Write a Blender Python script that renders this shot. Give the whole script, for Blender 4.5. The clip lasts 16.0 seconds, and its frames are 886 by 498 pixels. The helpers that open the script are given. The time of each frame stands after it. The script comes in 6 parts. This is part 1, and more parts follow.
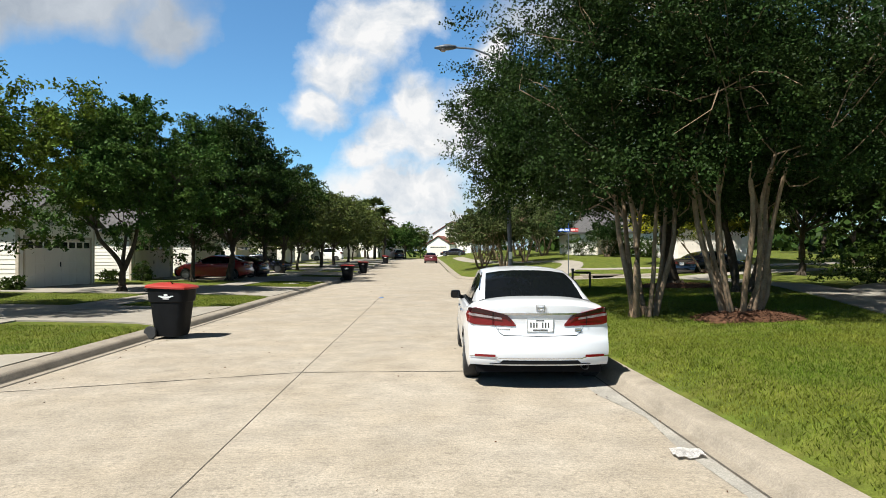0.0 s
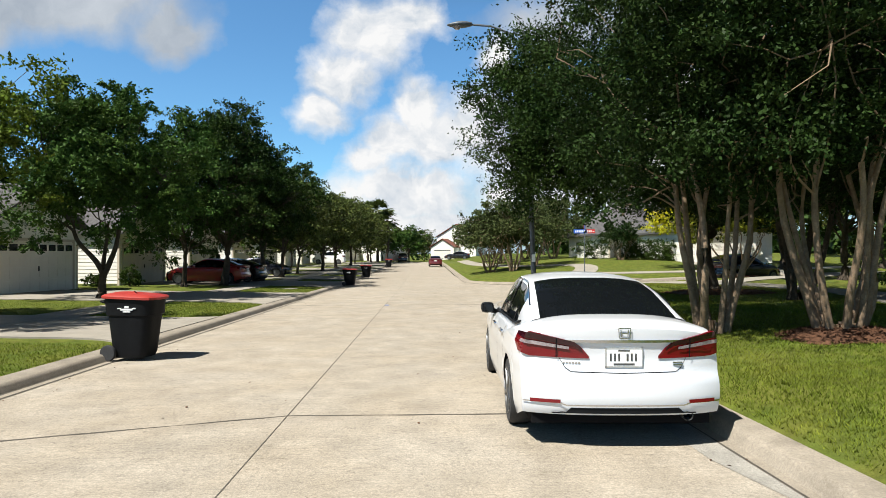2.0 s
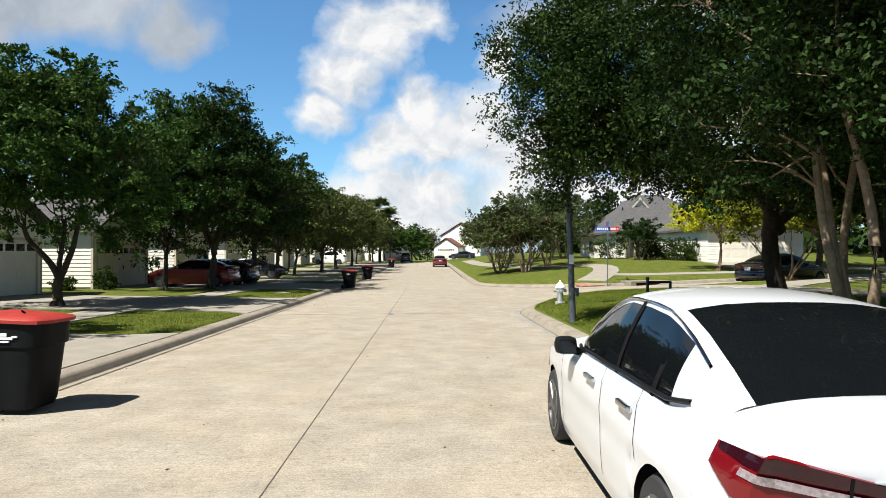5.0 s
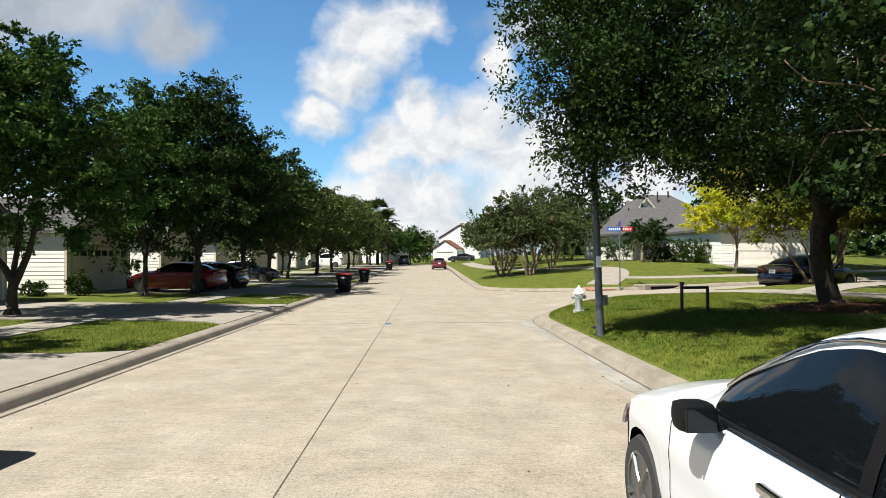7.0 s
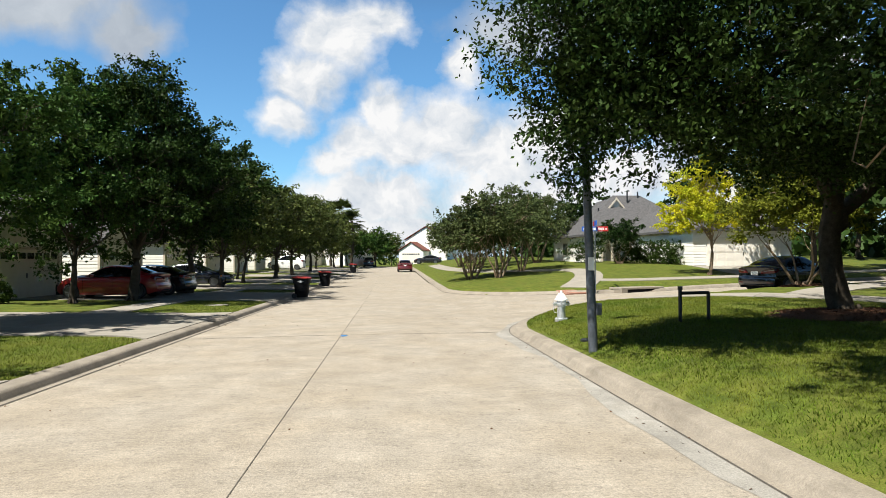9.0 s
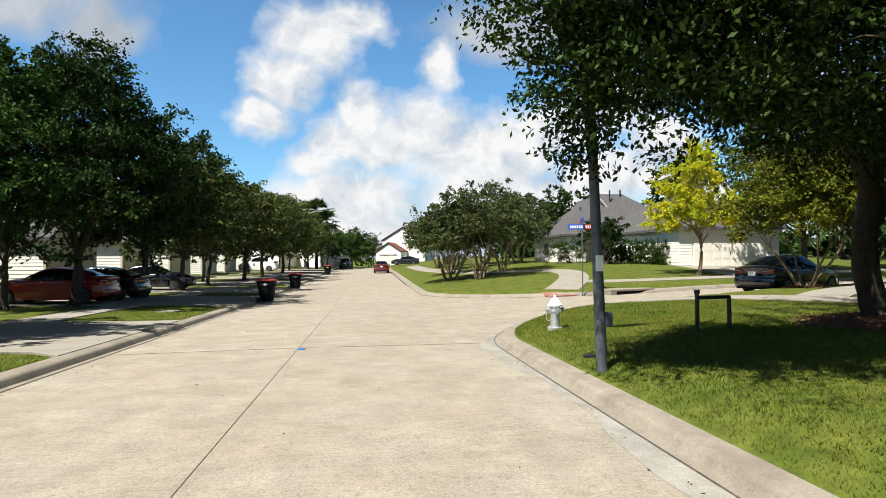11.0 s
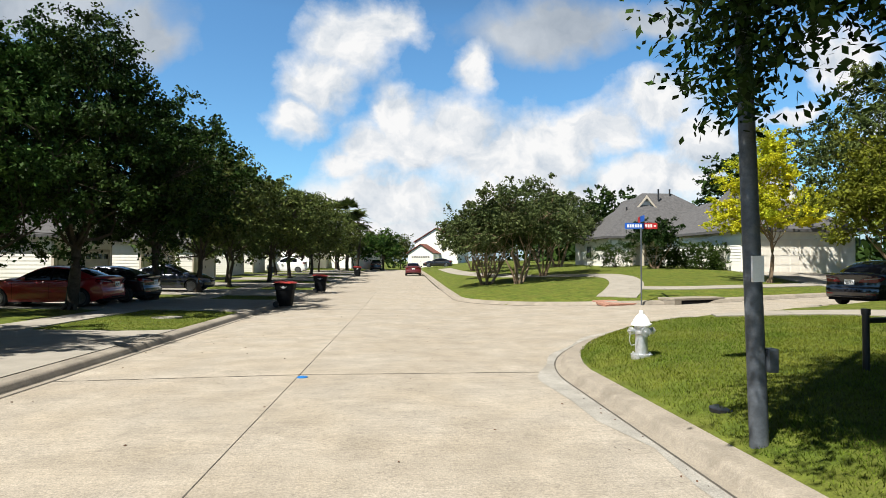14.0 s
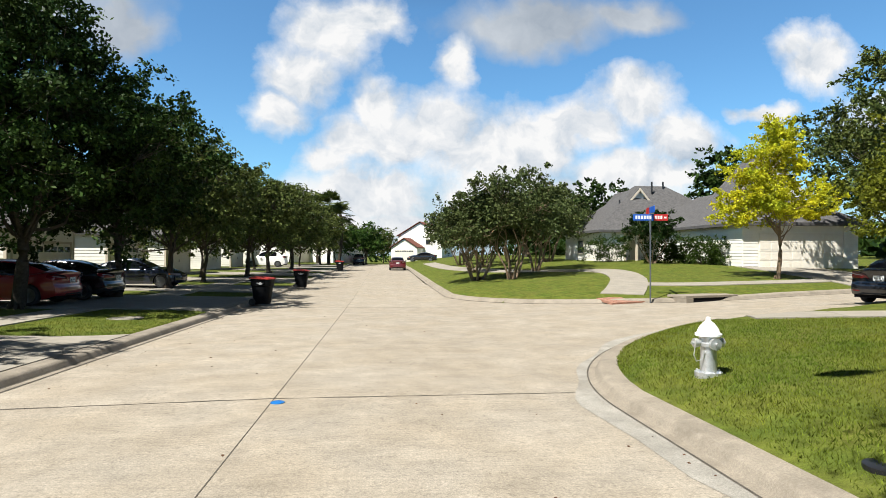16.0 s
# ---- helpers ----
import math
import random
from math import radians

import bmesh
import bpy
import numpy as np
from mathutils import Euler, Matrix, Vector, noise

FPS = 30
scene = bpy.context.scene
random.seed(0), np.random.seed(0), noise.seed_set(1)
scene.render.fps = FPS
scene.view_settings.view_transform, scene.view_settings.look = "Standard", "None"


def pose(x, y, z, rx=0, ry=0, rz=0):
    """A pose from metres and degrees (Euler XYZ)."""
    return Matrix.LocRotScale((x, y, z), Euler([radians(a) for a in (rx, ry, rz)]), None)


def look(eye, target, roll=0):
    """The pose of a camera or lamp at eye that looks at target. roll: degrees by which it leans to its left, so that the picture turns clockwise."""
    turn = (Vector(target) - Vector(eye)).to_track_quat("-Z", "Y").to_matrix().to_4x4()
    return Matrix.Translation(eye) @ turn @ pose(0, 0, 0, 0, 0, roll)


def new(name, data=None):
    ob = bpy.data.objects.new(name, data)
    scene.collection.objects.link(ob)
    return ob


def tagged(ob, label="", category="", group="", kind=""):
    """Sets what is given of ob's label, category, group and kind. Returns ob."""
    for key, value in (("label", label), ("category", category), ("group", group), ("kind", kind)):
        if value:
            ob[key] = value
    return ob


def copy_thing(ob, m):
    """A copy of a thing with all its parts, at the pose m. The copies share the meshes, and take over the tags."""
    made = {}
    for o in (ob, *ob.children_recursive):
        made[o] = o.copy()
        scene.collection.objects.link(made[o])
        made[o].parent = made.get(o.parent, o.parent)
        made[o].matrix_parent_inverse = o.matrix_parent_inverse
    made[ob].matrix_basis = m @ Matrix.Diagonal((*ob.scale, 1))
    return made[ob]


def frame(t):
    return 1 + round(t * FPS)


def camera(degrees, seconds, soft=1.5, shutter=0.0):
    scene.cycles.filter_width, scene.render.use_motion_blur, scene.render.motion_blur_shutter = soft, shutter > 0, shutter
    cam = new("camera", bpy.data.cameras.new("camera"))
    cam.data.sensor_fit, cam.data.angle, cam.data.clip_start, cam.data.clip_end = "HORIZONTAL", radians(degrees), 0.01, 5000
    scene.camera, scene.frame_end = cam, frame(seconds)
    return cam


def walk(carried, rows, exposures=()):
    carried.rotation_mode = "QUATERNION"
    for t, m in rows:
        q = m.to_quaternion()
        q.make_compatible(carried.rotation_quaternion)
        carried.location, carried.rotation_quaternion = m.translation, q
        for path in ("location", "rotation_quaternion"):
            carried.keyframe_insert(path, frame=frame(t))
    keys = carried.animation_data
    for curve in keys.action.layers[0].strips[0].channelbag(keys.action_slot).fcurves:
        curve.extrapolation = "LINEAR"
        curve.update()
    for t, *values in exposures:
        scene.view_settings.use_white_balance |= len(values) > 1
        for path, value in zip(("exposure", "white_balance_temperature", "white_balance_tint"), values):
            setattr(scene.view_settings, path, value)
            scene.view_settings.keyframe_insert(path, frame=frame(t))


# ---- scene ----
cam = camera(73.1, 16.0, soft=0.8)
METRES, EYE, TILT, LEAN, TURN = 16.6, 1.63, 0.15, 0.0, -2.0
ROWS = [
    (0.0, 0.0, 0.0, 0.0, 0.0, -0.0, -0.0),
    (0.5, -0.0059, 0.0336, -0.0006, 0.07, 0.06, -0.07),
    (1.0, -0.0111, 0.0674, -0.0026, 0.02, 0.2, -0.1),
    (1.5, -0.016, 0.1001, -0.0019, 0.13, 0.25, -0.07),
    (2.0, -0.0206, 0.1314, -0.0019, 0.23, 0.32, 0.04),
    (2.5, -0.0242, 0.1637, -0.0017, 0.38, 0.28, -0.06),
    (3.0, -0.0291, 0.1954, -0.0013, 0.52, 0.26, 0.01),
    (3.5, -0.0319, 0.228, -0.0016, 0.6, 0.18, 0.06),
    (4.0, -0.0356, 0.2607, -0.0013, 0.57, 0.18, 0.05),
    (6.5, -0.0505, 0.4165, -0.0024, 0.26, 0.49, 0.14),
    (7.0, -0.0525, 0.4473, -0.0027, 0.25, 0.51, 0.15),
    (7.5, -0.0543, 0.4773, -0.0031, -0.1, 0.62, 0.2),
    (8.0, -0.0541, 0.5087, -0.0035, -0.5, 0.61, 0.21),
    (8.5, -0.0532, 0.5389, -0.0033, -1.82, 0.65, 0.28),
    (9.0, -0.0501, 0.5694, -0.0036, -2.98, 0.69, 0.3),
    (11.5, -0.0352, 0.7202, -0.0064, -5.12, 0.79, 0.46),
    (12.0, -0.0304, 0.7495, -0.0063, -5.06, 0.83, 0.38),
    (12.5, -0.0285, 0.7797, -0.0068, -5.11, 0.92, 0.25),
    (13.0, -0.0292, 0.8115, -0.0069, -4.64, 0.95, 0.12),
    (13.5, -0.0324, 0.8429, -0.0076, -3.77, 1.07, 0.02),
    (14.0, -0.0367, 0.8733, -0.0079, -1.95, 1.03, -0.12),
    (14.5, -0.0415, 0.9044, -0.009, -1.9, 0.94, -0.13),
    (15.0, -0.0469, 0.9347, -0.009, -1.8, 0.53, -0.21),
    (15.5, -0.0517, 0.9645, -0.0092, -2.36, 0.55, -0.12),
    (16.0, -0.0568, 0.9928, -0.0092, -3.7, 0.5, -0.24),
]
walk(cam, [(t, pose(0, 0, EYE, TILT, LEAN, TURN) @ pose(METRES * x, METRES * y, METRES * z, 90 + pitch, roll, yaw)) for t, x, y, z, yaw, pitch, roll in ROWS], [(0.0, 1.0), (16.0, 1.0)])


# ---- world, sun, sky with clouds ----
SUN_FROM = Vector((-0.43, -0.36, 0.85)).normalized()      # towards the sun
sun = new("sun", bpy.data.lights.new("sun", "SUN"))
sun.data.energy, sun.data.angle, sun.data.color = 5.0, radians(0.6), (1.0, 0.975, 0.905)
sun.matrix_world = look((0, 0, 60), Vector((0, 0, 60)) - SUN_FROM)
world = bpy.data.worlds.new("sky")
scene.world = world
world.use_nodes = True


def build_sky():
    nt = world.node_tree
    n, link = nt.nodes, nt.links.new
    n.clear()
    out, bg = n.new("ShaderNodeOutputWorld"), n.new("ShaderNodeBackground")
    sky = n.new("ShaderNodeTexSky")
    sky.sky_type, sky.sun_disc = "NISHITA", False
    sky.sun_elevation, sky.sun_rotation = math.asin(SUN_FROM.z), math.atan2(SUN_FROM.x, SUN_FROM.y)
    sky.air_density, sky.dust_density, sky.ozone_density = 1.0, 0.6, 2.0
    co = n.new("ShaderNodeTexCoord")
    sep = n.new("ShaderNodeSeparateXYZ")
    link(co.outputs["Generated"], sep.inputs[0])

    def m(op, a, b=None, c=None, clamp=False):
        k = n.new("ShaderNodeMath")
        k.operation, k.use_clamp = op, clamp
        for i, v in enumerate((a, b, c)):
            if v is None:
                continue
            if isinstance(v, (int, float)):
                k.inputs[i].default_value = v
            else:
                link(v, k.inputs[i])
        return k.outputs[0]

    yy = m("MAXIMUM", sep.outputs[1], 0.08)
    u, v = m("DIVIDE", sep.outputs[0], yy), m("DIVIDE", sep.outputs[2], yy)
    flat = n.new("ShaderNodeCombineXYZ")
    link(u, flat.inputs[0]), link(v, flat.inputs[1])

    def noise_of(vec, scale, detail, rough=0.55):
        k = n.new("ShaderNodeTexNoise")
        k.inputs["Scale"].default_value, k.inputs["Detail"].default_value, k.inputs["Roughness"].default_value = scale, detail, rough
        link(vec, k.inputs["Vector"])
        return k

    warp = noise_of(flat.outputs[0], 7.0, 6)
    sub = n.new("ShaderNodeVectorMath")
    sub.operation = "MULTIPLY_ADD"
    link(warp.outputs["Color"], sub.inputs[0])
    sub.inputs[1].default_value = (0.12, 0.12, 0)
    link(flat.outputs[0], sub.inputs[2])
    shift = n.new("ShaderNodeVectorMath")
    shift.operation = "SUBTRACT"
    link(sub.outputs[0], shift.inputs[0])
    shift.inputs[1].default_value = (0.06, 0.06, 0)

    def puffs(blobs):
        total = None
        for x, y, rx, ry in blobs:
            d = n.new("ShaderNodeVectorMath")
            d.operation = "SUBTRACT"
            link(shift.outputs[0], d.inputs[0])
            d.inputs[1].default_value = (x, y, 0)
            s = n.new("ShaderNodeVectorMath")
            s.operation = "MULTIPLY"
            link(d.outputs[0], s.inputs[0])
            s.inputs[1].default_value = (1 / rx, 1 / ry, 0)
            ln = n.new("ShaderNodeVectorMath")
            ln.operation = "LENGTH"
            link(s.outputs[0], ln.inputs[0])
            g = m("SUBTRACT", 1.25, ln.outputs["Value"])
            total = g if total is None else m("SMOOTH_MAX", total, g, 0.25)
        return total

    # white heaps: azimuth tangent, elevation tangent, half sizes
    heaps = puffs([(-.08, .37, .085, .085), (-.14, .30, .07, .06), (-.18, .23, .05, .05), (-.03, .40, .08, .05),
                   (-.01, .245, .055, .05), (-.05, .19, .06, .055), (.02, .19, .09, .07), (-.10, .15, .05, .035),
                   (-.02, .10, .14, .05), (.0, .05, .22, .03), (.09, .22, .09, .07), (.20, .17, .16, .09),
                   (.31, .22, .14, .06), (.44, .27, .09, .06), (.52, .20, .09, .06), (.45, .14, .16, .05),
                   (.28, .10, .25, .05), (.12, .33, .04, .05), (.78, .36, .08, .06), (.68, .27, .07, .02), (.98, .25, .2, .07),
                   (-.75, .08, .3, .04), (-1.4, .3, .3, .12), (1.6, .35, .35, .15)])
    greys = puffs([(-.58, .42, .22, .075), (-.42, .37, .08, .05), (-.75, .40, .16, .06), (.25, .40, .17, .06), (.42, .42, .12, .04)])
    fine = noise_of(flat.outputs[0], 16.0, 8, 0.6)
    soft_a = m("MULTIPLY_ADD", fine.outputs["Fac"], 1.0, m("ADD", heaps, -0.60))
    soft_b = m("MULTIPLY_ADD", fine.outputs["Fac"], 0.5, m("ADD", greys, -0.40))
    fa = m("MULTIPLY", soft_a, 1.7, clamp=True)
    fb = m("MULTIPLY", soft_b, 1.6, clamp=True)
    body = noise_of(shift.outputs[0], 8.0, 7, 0.58)
    aside = n.new("ShaderNodeVectorMath")
    aside.operation = "ADD"
    link(shift.outputs[0], aside.inputs[0])
    aside.inputs[1].default_value = (-0.016, 0.030, 0)
    body2 = noise_of(aside.outputs[0], 8.0, 7, 0.58)
    relief = m("MULTIPLY_ADD", m("SUBTRACT", body.outputs["Fac"], body2.outputs["Fac"]), 1.5, 0.50)
    shade = n.new("ShaderNodeValToRGB")
    shade.color_ramp.elements[0].position, shade.color_ramp.elements[0].color = 0.22, (0.42, 0.52, 0.64, 1)
    shade.color_ramp.elements[1].position, shade.color_ramp.elements[1].color = 0.70, (0.95, 0.95, 0.95, 1)
    link(m("MULTIPLY_ADD", heaps, 0.10, relief), shade.inputs[0])
    grey = n.new("ShaderNodeValToRGB")
    grey.color_ramp.elements[0].position, grey.color_ramp.elements[0].color = 0.3, (0.36, 0.42, 0.50, 1)
    grey.color_ramp.elements[1].position, grey.color_ramp.elements[1].color = 0.75, (0.62, 0.67, 0.73, 1)
    link(body.outputs["Fac"], grey.inputs[0])
    blue = n.new("ShaderNodeMix")
    blue.data_type, blue.blend_type = "RGBA", "MULTIPLY"
    blue.inputs["Factor"].default_value = 1.0
    link(sky.outputs[0], blue.inputs["A"])
    blue.inputs["B"].default_value = (SKY_GAIN * 0.95, SKY_GAIN * 1.5, SKY_GAIN * 1.75, 1)

    # broken cloud overhead, out of view: added dim and grey to cut blue fill
    deep = n.new("ShaderNodeMapRange")
    deep.inputs[1].default_value, deep.inputs[2].default_value, deep.inputs[3].default_value, deep.inputs[4].default_value = 0.38, 0.62, 0.0, 1.0
    link(sep.outputs[2], deep.inputs[0])
    dome = n.new("ShaderNodeMix")
    dome.data_type = "RGBA"
    link(deep.outputs[0], dome.inputs["Factor"]), link(blue.outputs["Result"], dome.inputs["A"])
    cover = noise_of(co.outputs["Generated"], 2.6, 6, 0.55)
    broken = n.new("ShaderNodeValToRGB")
    broken.color_ramp.elements[0].position, broken.color_ramp.elements[0].color = 0.44, (0.030, 0.042, 0.070, 1)
    broken.color_ramp.elements[1].position, broken.color_ramp.elements[1].color = 0.62, (0.120, 0.117, 0.110, 1)
    link(cover.outputs["Fac"], broken.inputs[0]), link(broken.outputs[0], dome.inputs["B"])

    def mix(f, a, b):
        k = n.new("ShaderNodeMix")
        k.data_type = "RGBA"
        link(f, k.inputs["Factor"]), link(a, k.inputs["A"]), link(b, k.inputs["B"])
        return k.outputs["Result"]

    gain = n.new("ShaderNodeMix")
    gain.data_type, gain.blend_type = "RGBA", "MULTIPLY"
    gain.inputs["Factor"].default_value, gain.inputs["B"].default_value = 1.0, (CLOUD_GAIN,) * 3 + (1,)
    # pale haze low on the horizon
    low = n.new("ShaderNodeMapRange")
    low.inputs[1].default_value, low.inputs[2].default_value, low.inputs[3].default_value, low.inputs[4].default_value = 0.0, 0.14, 0.85, 0.0
    link(sep.outputs[2], low.inputs[0])
    haze = n.new("ShaderNodeRGB")
    haze.outputs[0].default_value = (0.50, 0.60, 0.70, 1)
    both = mix(fa, mix(fb, mix(low.outputs[0], dome.outputs["Result"], haze.outputs[0]), grey.outputs[0]), shade.outputs[0])
    # clouds live in units of picture white, the sky in its own
    link(both, gain.inputs["A"])
    link(gain.outputs["Result"], bg.inputs["Color"])
    bg.inputs["Strength"].default_value = 0.05
    link(bg.outputs[0], out.inputs["Surface"])


SKY_GAIN, CLOUD_GAIN = 0.10, 10.0
build_sky()


# ---- materials ----
def shader(name, color, rough=0.7, metal=0.0, vary=0.15, scale=6.0, bump=0.0, fine=60.0, spec=0.5, piece=0.0, island=0.0, coat=0.0, warm=None, stain=0.0, stain_scale=0.4, stain_color=(0.1, 0.09, 0.08), grain=0.0, pits=0.0, tine=0.0):
    """Base colour with variation at two scales, optional stains, bump and per-piece shift."""
    mat = bpy.data.materials.new(name)
    mat.use_nodes = True
    nt = mat.node_tree
    n, link = nt.nodes, nt.links.new
    b = n["Principled BSDF"]
    b.inputs["Roughness"].default_value, b.inputs["Metallic"].default_value = rough, metal
    b.inputs["Specular IOR Level"].default_value = spec
    b.inputs["Coat Weight"].default_value = coat
    co = n.new("ShaderNodeTexCoord").outputs["Object"]
    col = None

    def noisy(sc, detail=4, r=0.55):
        k = n.new("ShaderNodeTexNoise")
        k.inputs["Scale"].default_value, k.inputs["Detail"].default_value, k.inputs["Roughness"].default_value = sc, detail, r
        link(co, k.inputs["Vector"])
        return k.outputs["Fac"]

    def ramp(f, lo, hi, a, c):
        k = n.new("ShaderNodeMapRange")
        k.inputs[1].default_value, k.inputs[2].default_value, k.inputs[3].default_value, k.inputs[4].default_value = lo, hi, a, c
        link(f, k.inputs[0])
        return k.outputs[0]

    def times(a, f):
        k = n.new("ShaderNodeMix")
        k.data_type, k.blend_type = "RGBA", "MULTIPLY"
        k.inputs["Factor"].default_value = 1
        link(a, k.inputs["A"]), link(f, k.inputs["B"])
        return k.outputs["Result"]

    base = n.new("ShaderNodeRGB")
    base.outputs[0].default_value = (*color, 1)
    col = base.outputs[0]
    if warm:
        k = n.new("ShaderNodeMix")
        k.data_type = "RGBA"
        link(ramp(noisy(scale * 0.35, 3), 0.35, 0.65, 0, 1), k.inputs["Factor"])
        link(col, k.inputs["A"])
        k.inputs["B"].default_value = (*warm, 1)
        col = k.outputs["Result"]
    if vary:
        col = times(col, ramp(noisy(scale), 0.3, 0.7, 1 - vary, 1 + vary))
        col = times(col, ramp(noisy(fine, 3, 0.7), 0.3, 0.7, 1 - vary, 1 + vary))
    if grain:
        col = times(col, ramp(noisy(fine * 1.7, 3, 0.85), 0.3, 0.7, 1 - grain, 1 + grain))
    if pits:
        col = times(col, ramp(noisy(15.0, 8, 0.8), 0.53, 0.64, 1.0, 1 - pits))
    if tine:
        flow = n.new("ShaderNodeMapping")
        flow.inputs["Scale"].default_value = (2.2, 38.0, 1.0)
        link(co, flow.inputs["Vector"])
        k = n.new("ShaderNodeTexNoise")
        k.inputs["Scale"].default_value, k.inputs["Detail"].default_value, k.inputs["Roughness"].default_value = 1.0, 5, 0.7
        link(flow.outputs[0], k.inputs["Vector"])
        col = times(col, ramp(k.outputs["Fac"], 0.3, 0.7, 1 - tine, 1 + tine))
    if piece:
        info = n.new("ShaderNodeObjectInfo")
        col = times(col, ramp(info.outputs["Random"], 0, 1, 1 - piece, 1 + piece))
    if island:
        geo = n.new("ShaderNodeNewGeometry")
        col = times(col, ramp(geo.outputs["Random Per Island"], 0, 1, 1 - island, 1 + island))
    if stain:
        k = n.new("ShaderNodeMix")
        k.data_type = "RGBA"
        link(ramp(noisy(stain_scale, 7, 0.7), 0.52, 0.72, 0, stain), k.inputs["Factor"])
        link(col, k.inputs["A"])
        k.inputs["B"].default_value = (*stain_color, 1)
        col = k.outputs["Result"]
    link(col, b.inputs["Base Color"])
    if bump:
        k = n.new("ShaderNodeBump")
        k.inputs["Strength"].default_value, k.inputs["Distance"].default_value = bump, 0.01
        link(noisy(fine, 5, 0.7), k.inputs["Height"])
        link(k.outputs[0], b.inputs["Normal"])
    return mat


def leafy(name, color, warm, spread=0.45, through_light=0.2):
    mat = shader(name, color, rough=0.5, vary=0.0, island=spread, warm=warm, scale=1.6, spec=0.05)
    nt = mat.node_tree
    b = nt.nodes["Principled BSDF"]
    out = nt.nodes["Material Output"]
    tr, mx = nt.nodes.new("ShaderNodeBsdfTranslucent"), nt.nodes.new("ShaderNodeMixShader")
    src = b.inputs["Base Color"].links[0].from_socket
    nt.links.new(src, tr.inputs["Color"])
    mx.inputs[0].default_value = through_light
    nt.links.new(b.outputs[0], mx.inputs[1]), nt.links.new(tr.outputs[0], mx.inputs[2])
    nt.links.new(mx.outputs[0], out.inputs["Surface"])
    return mat


def glazing(name, color, rough=0.02):
    mat = shader(name, color, rough=rough, vary=0.0, spec=0.8)
    return mat


CONCRETE = shader("road concrete", (0.297, 0.262, 0.213), 0.85, vary=0.14, scale=2.2, fine=34, bump=0.6, grain=0.3, spec=0.25, piece=0.03, warm=(0.28, 0.24, 0.186), stain=0.35, stain_scale=0.7, stain_color=(0.205, 0.172, 0.13), pits=0.3, tine=0.11)
KERB = shader("kerb concrete", (0.24, 0.208, 0.166), 0.85, vary=0.14, scale=3, fine=40, bump=0.4, spec=0.25, grain=0.2, stain=0.75, stain_scale=0.9, stain_color=(0.115, 0.0977, 0.0757))
GUTTER = shader("pale silt in the gutter", (0.264, 0.248, 0.218), 0.9, vary=0.2, scale=2.5, fine=50, bump=0.3, spec=0.25, grain=0.25, stain=0.8, stain_scale=0.8, stain_color=(0.17, 0.15, 0.12))
TAR = shader("dark joint sealer", (0.0728, 0.0627, 0.0493), 0.8, vary=0.3, scale=9)
WALKWAY = shader("sidewalk concrete", (0.258, 0.233, 0.194), 0.85, vary=0.1, scale=2.5, fine=45, bump=0.3, spec=0.25, piece=0.05, stain=0.3, stain_scale=0.9, stain_color=(0.155, 0.139, 0.114))
BRICK = shader("red paver", (0.288, 0.144, 0.0979), 0.85, vary=0.18, scale=14, fine=90, piece=0.15)
LAWN = shader("lawn soil and thatch", (0.064, 0.088, 0.013), 0.9, vary=0.3, scale=5, fine=60, bump=0.8, spec=0.1, grain=0.3, warm=(0.098, 0.108, 0.019), stain=0.35, stain_scale=0.5, stain_color=(0.10, 0.092, 0.03))
GRASS = leafy("grass blade", (0.080, 0.124, 0.013), (0.140, 0.155, 0.022), 0.6, 0.3)
MULCH = shader("brown mulch", (0.088, 0.044, 0.0256), 0.95, vary=0.4, scale=20, fine=90, bump=1.0, spec=0.1)
BARK = shader("grey brown bark", (0.06, 0.048, 0.036), 0.95, vary=0.3, scale=9, fine=40, bump=1.0, spec=0.1)
PALE_BARK = shader("smooth tan crape bark", (0.191, 0.134, 0.0863), 0.8, vary=0.25, scale=7, fine=30, bump=0.5, spec=0.2, stain=0.5, stain_scale=3.0, stain_color=(0.0892, 0.0574, 0.0382))
# dark oak leaf: shade inside the crowns is put into the colour
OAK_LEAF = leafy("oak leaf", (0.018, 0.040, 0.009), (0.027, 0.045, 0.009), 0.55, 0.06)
ASH_LEAF = leafy("ash leaf", (0.036, 0.080, 0.017), (0.052, 0.088, 0.017), 0.5, 0.12)
LIME_LEAF = leafy("yellow green ash leaf", (0.085, 0.115, 0.014), (0.065, 0.105, 0.014), 0.45, 0.15)
# oak leaf lightened: sun on the far row painted in; palms share it
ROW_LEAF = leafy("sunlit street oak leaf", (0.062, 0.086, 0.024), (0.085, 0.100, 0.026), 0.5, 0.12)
# crape leaf darkened: shade of the near crowns is put into the colour
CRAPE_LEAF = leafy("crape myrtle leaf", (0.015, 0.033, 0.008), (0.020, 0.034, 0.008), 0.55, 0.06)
# lighter copy for the far corner, with sunlight put into its colour
CORNER_LEAF = leafy("sunlit greyish crape leaf", (0.055, 0.076, 0.026), (0.068, 0.082, 0.028), 0.45, 0.12)
YELLOW_LEAF = leafy("yellow leaf", (0.56, 0.50, 0.022), (0.38, 0.42, 0.03), 0.35, 0.42)
OLIVE_LEAF = leafy("olive leaf", (0.130, 0.138, 0.014), (0.090, 0.110, 0.014), 0.45, 0.25)
HEDGE_LEAF = leafy("hedge leaf", (0.0256, 0.0461, 0.00768), (0.0352, 0.0576, 0.0102))
SIDING = shader("white lap siding", (0.74, 0.711, 0.647), 0.6, vary=0.05, scale=1.2, fine=30, piece=0.03)
DOOR_WHITE = shader("cream garage door paint", (0.703, 0.656, 0.574), 0.55, vary=0.05, scale=1.5, fine=30)
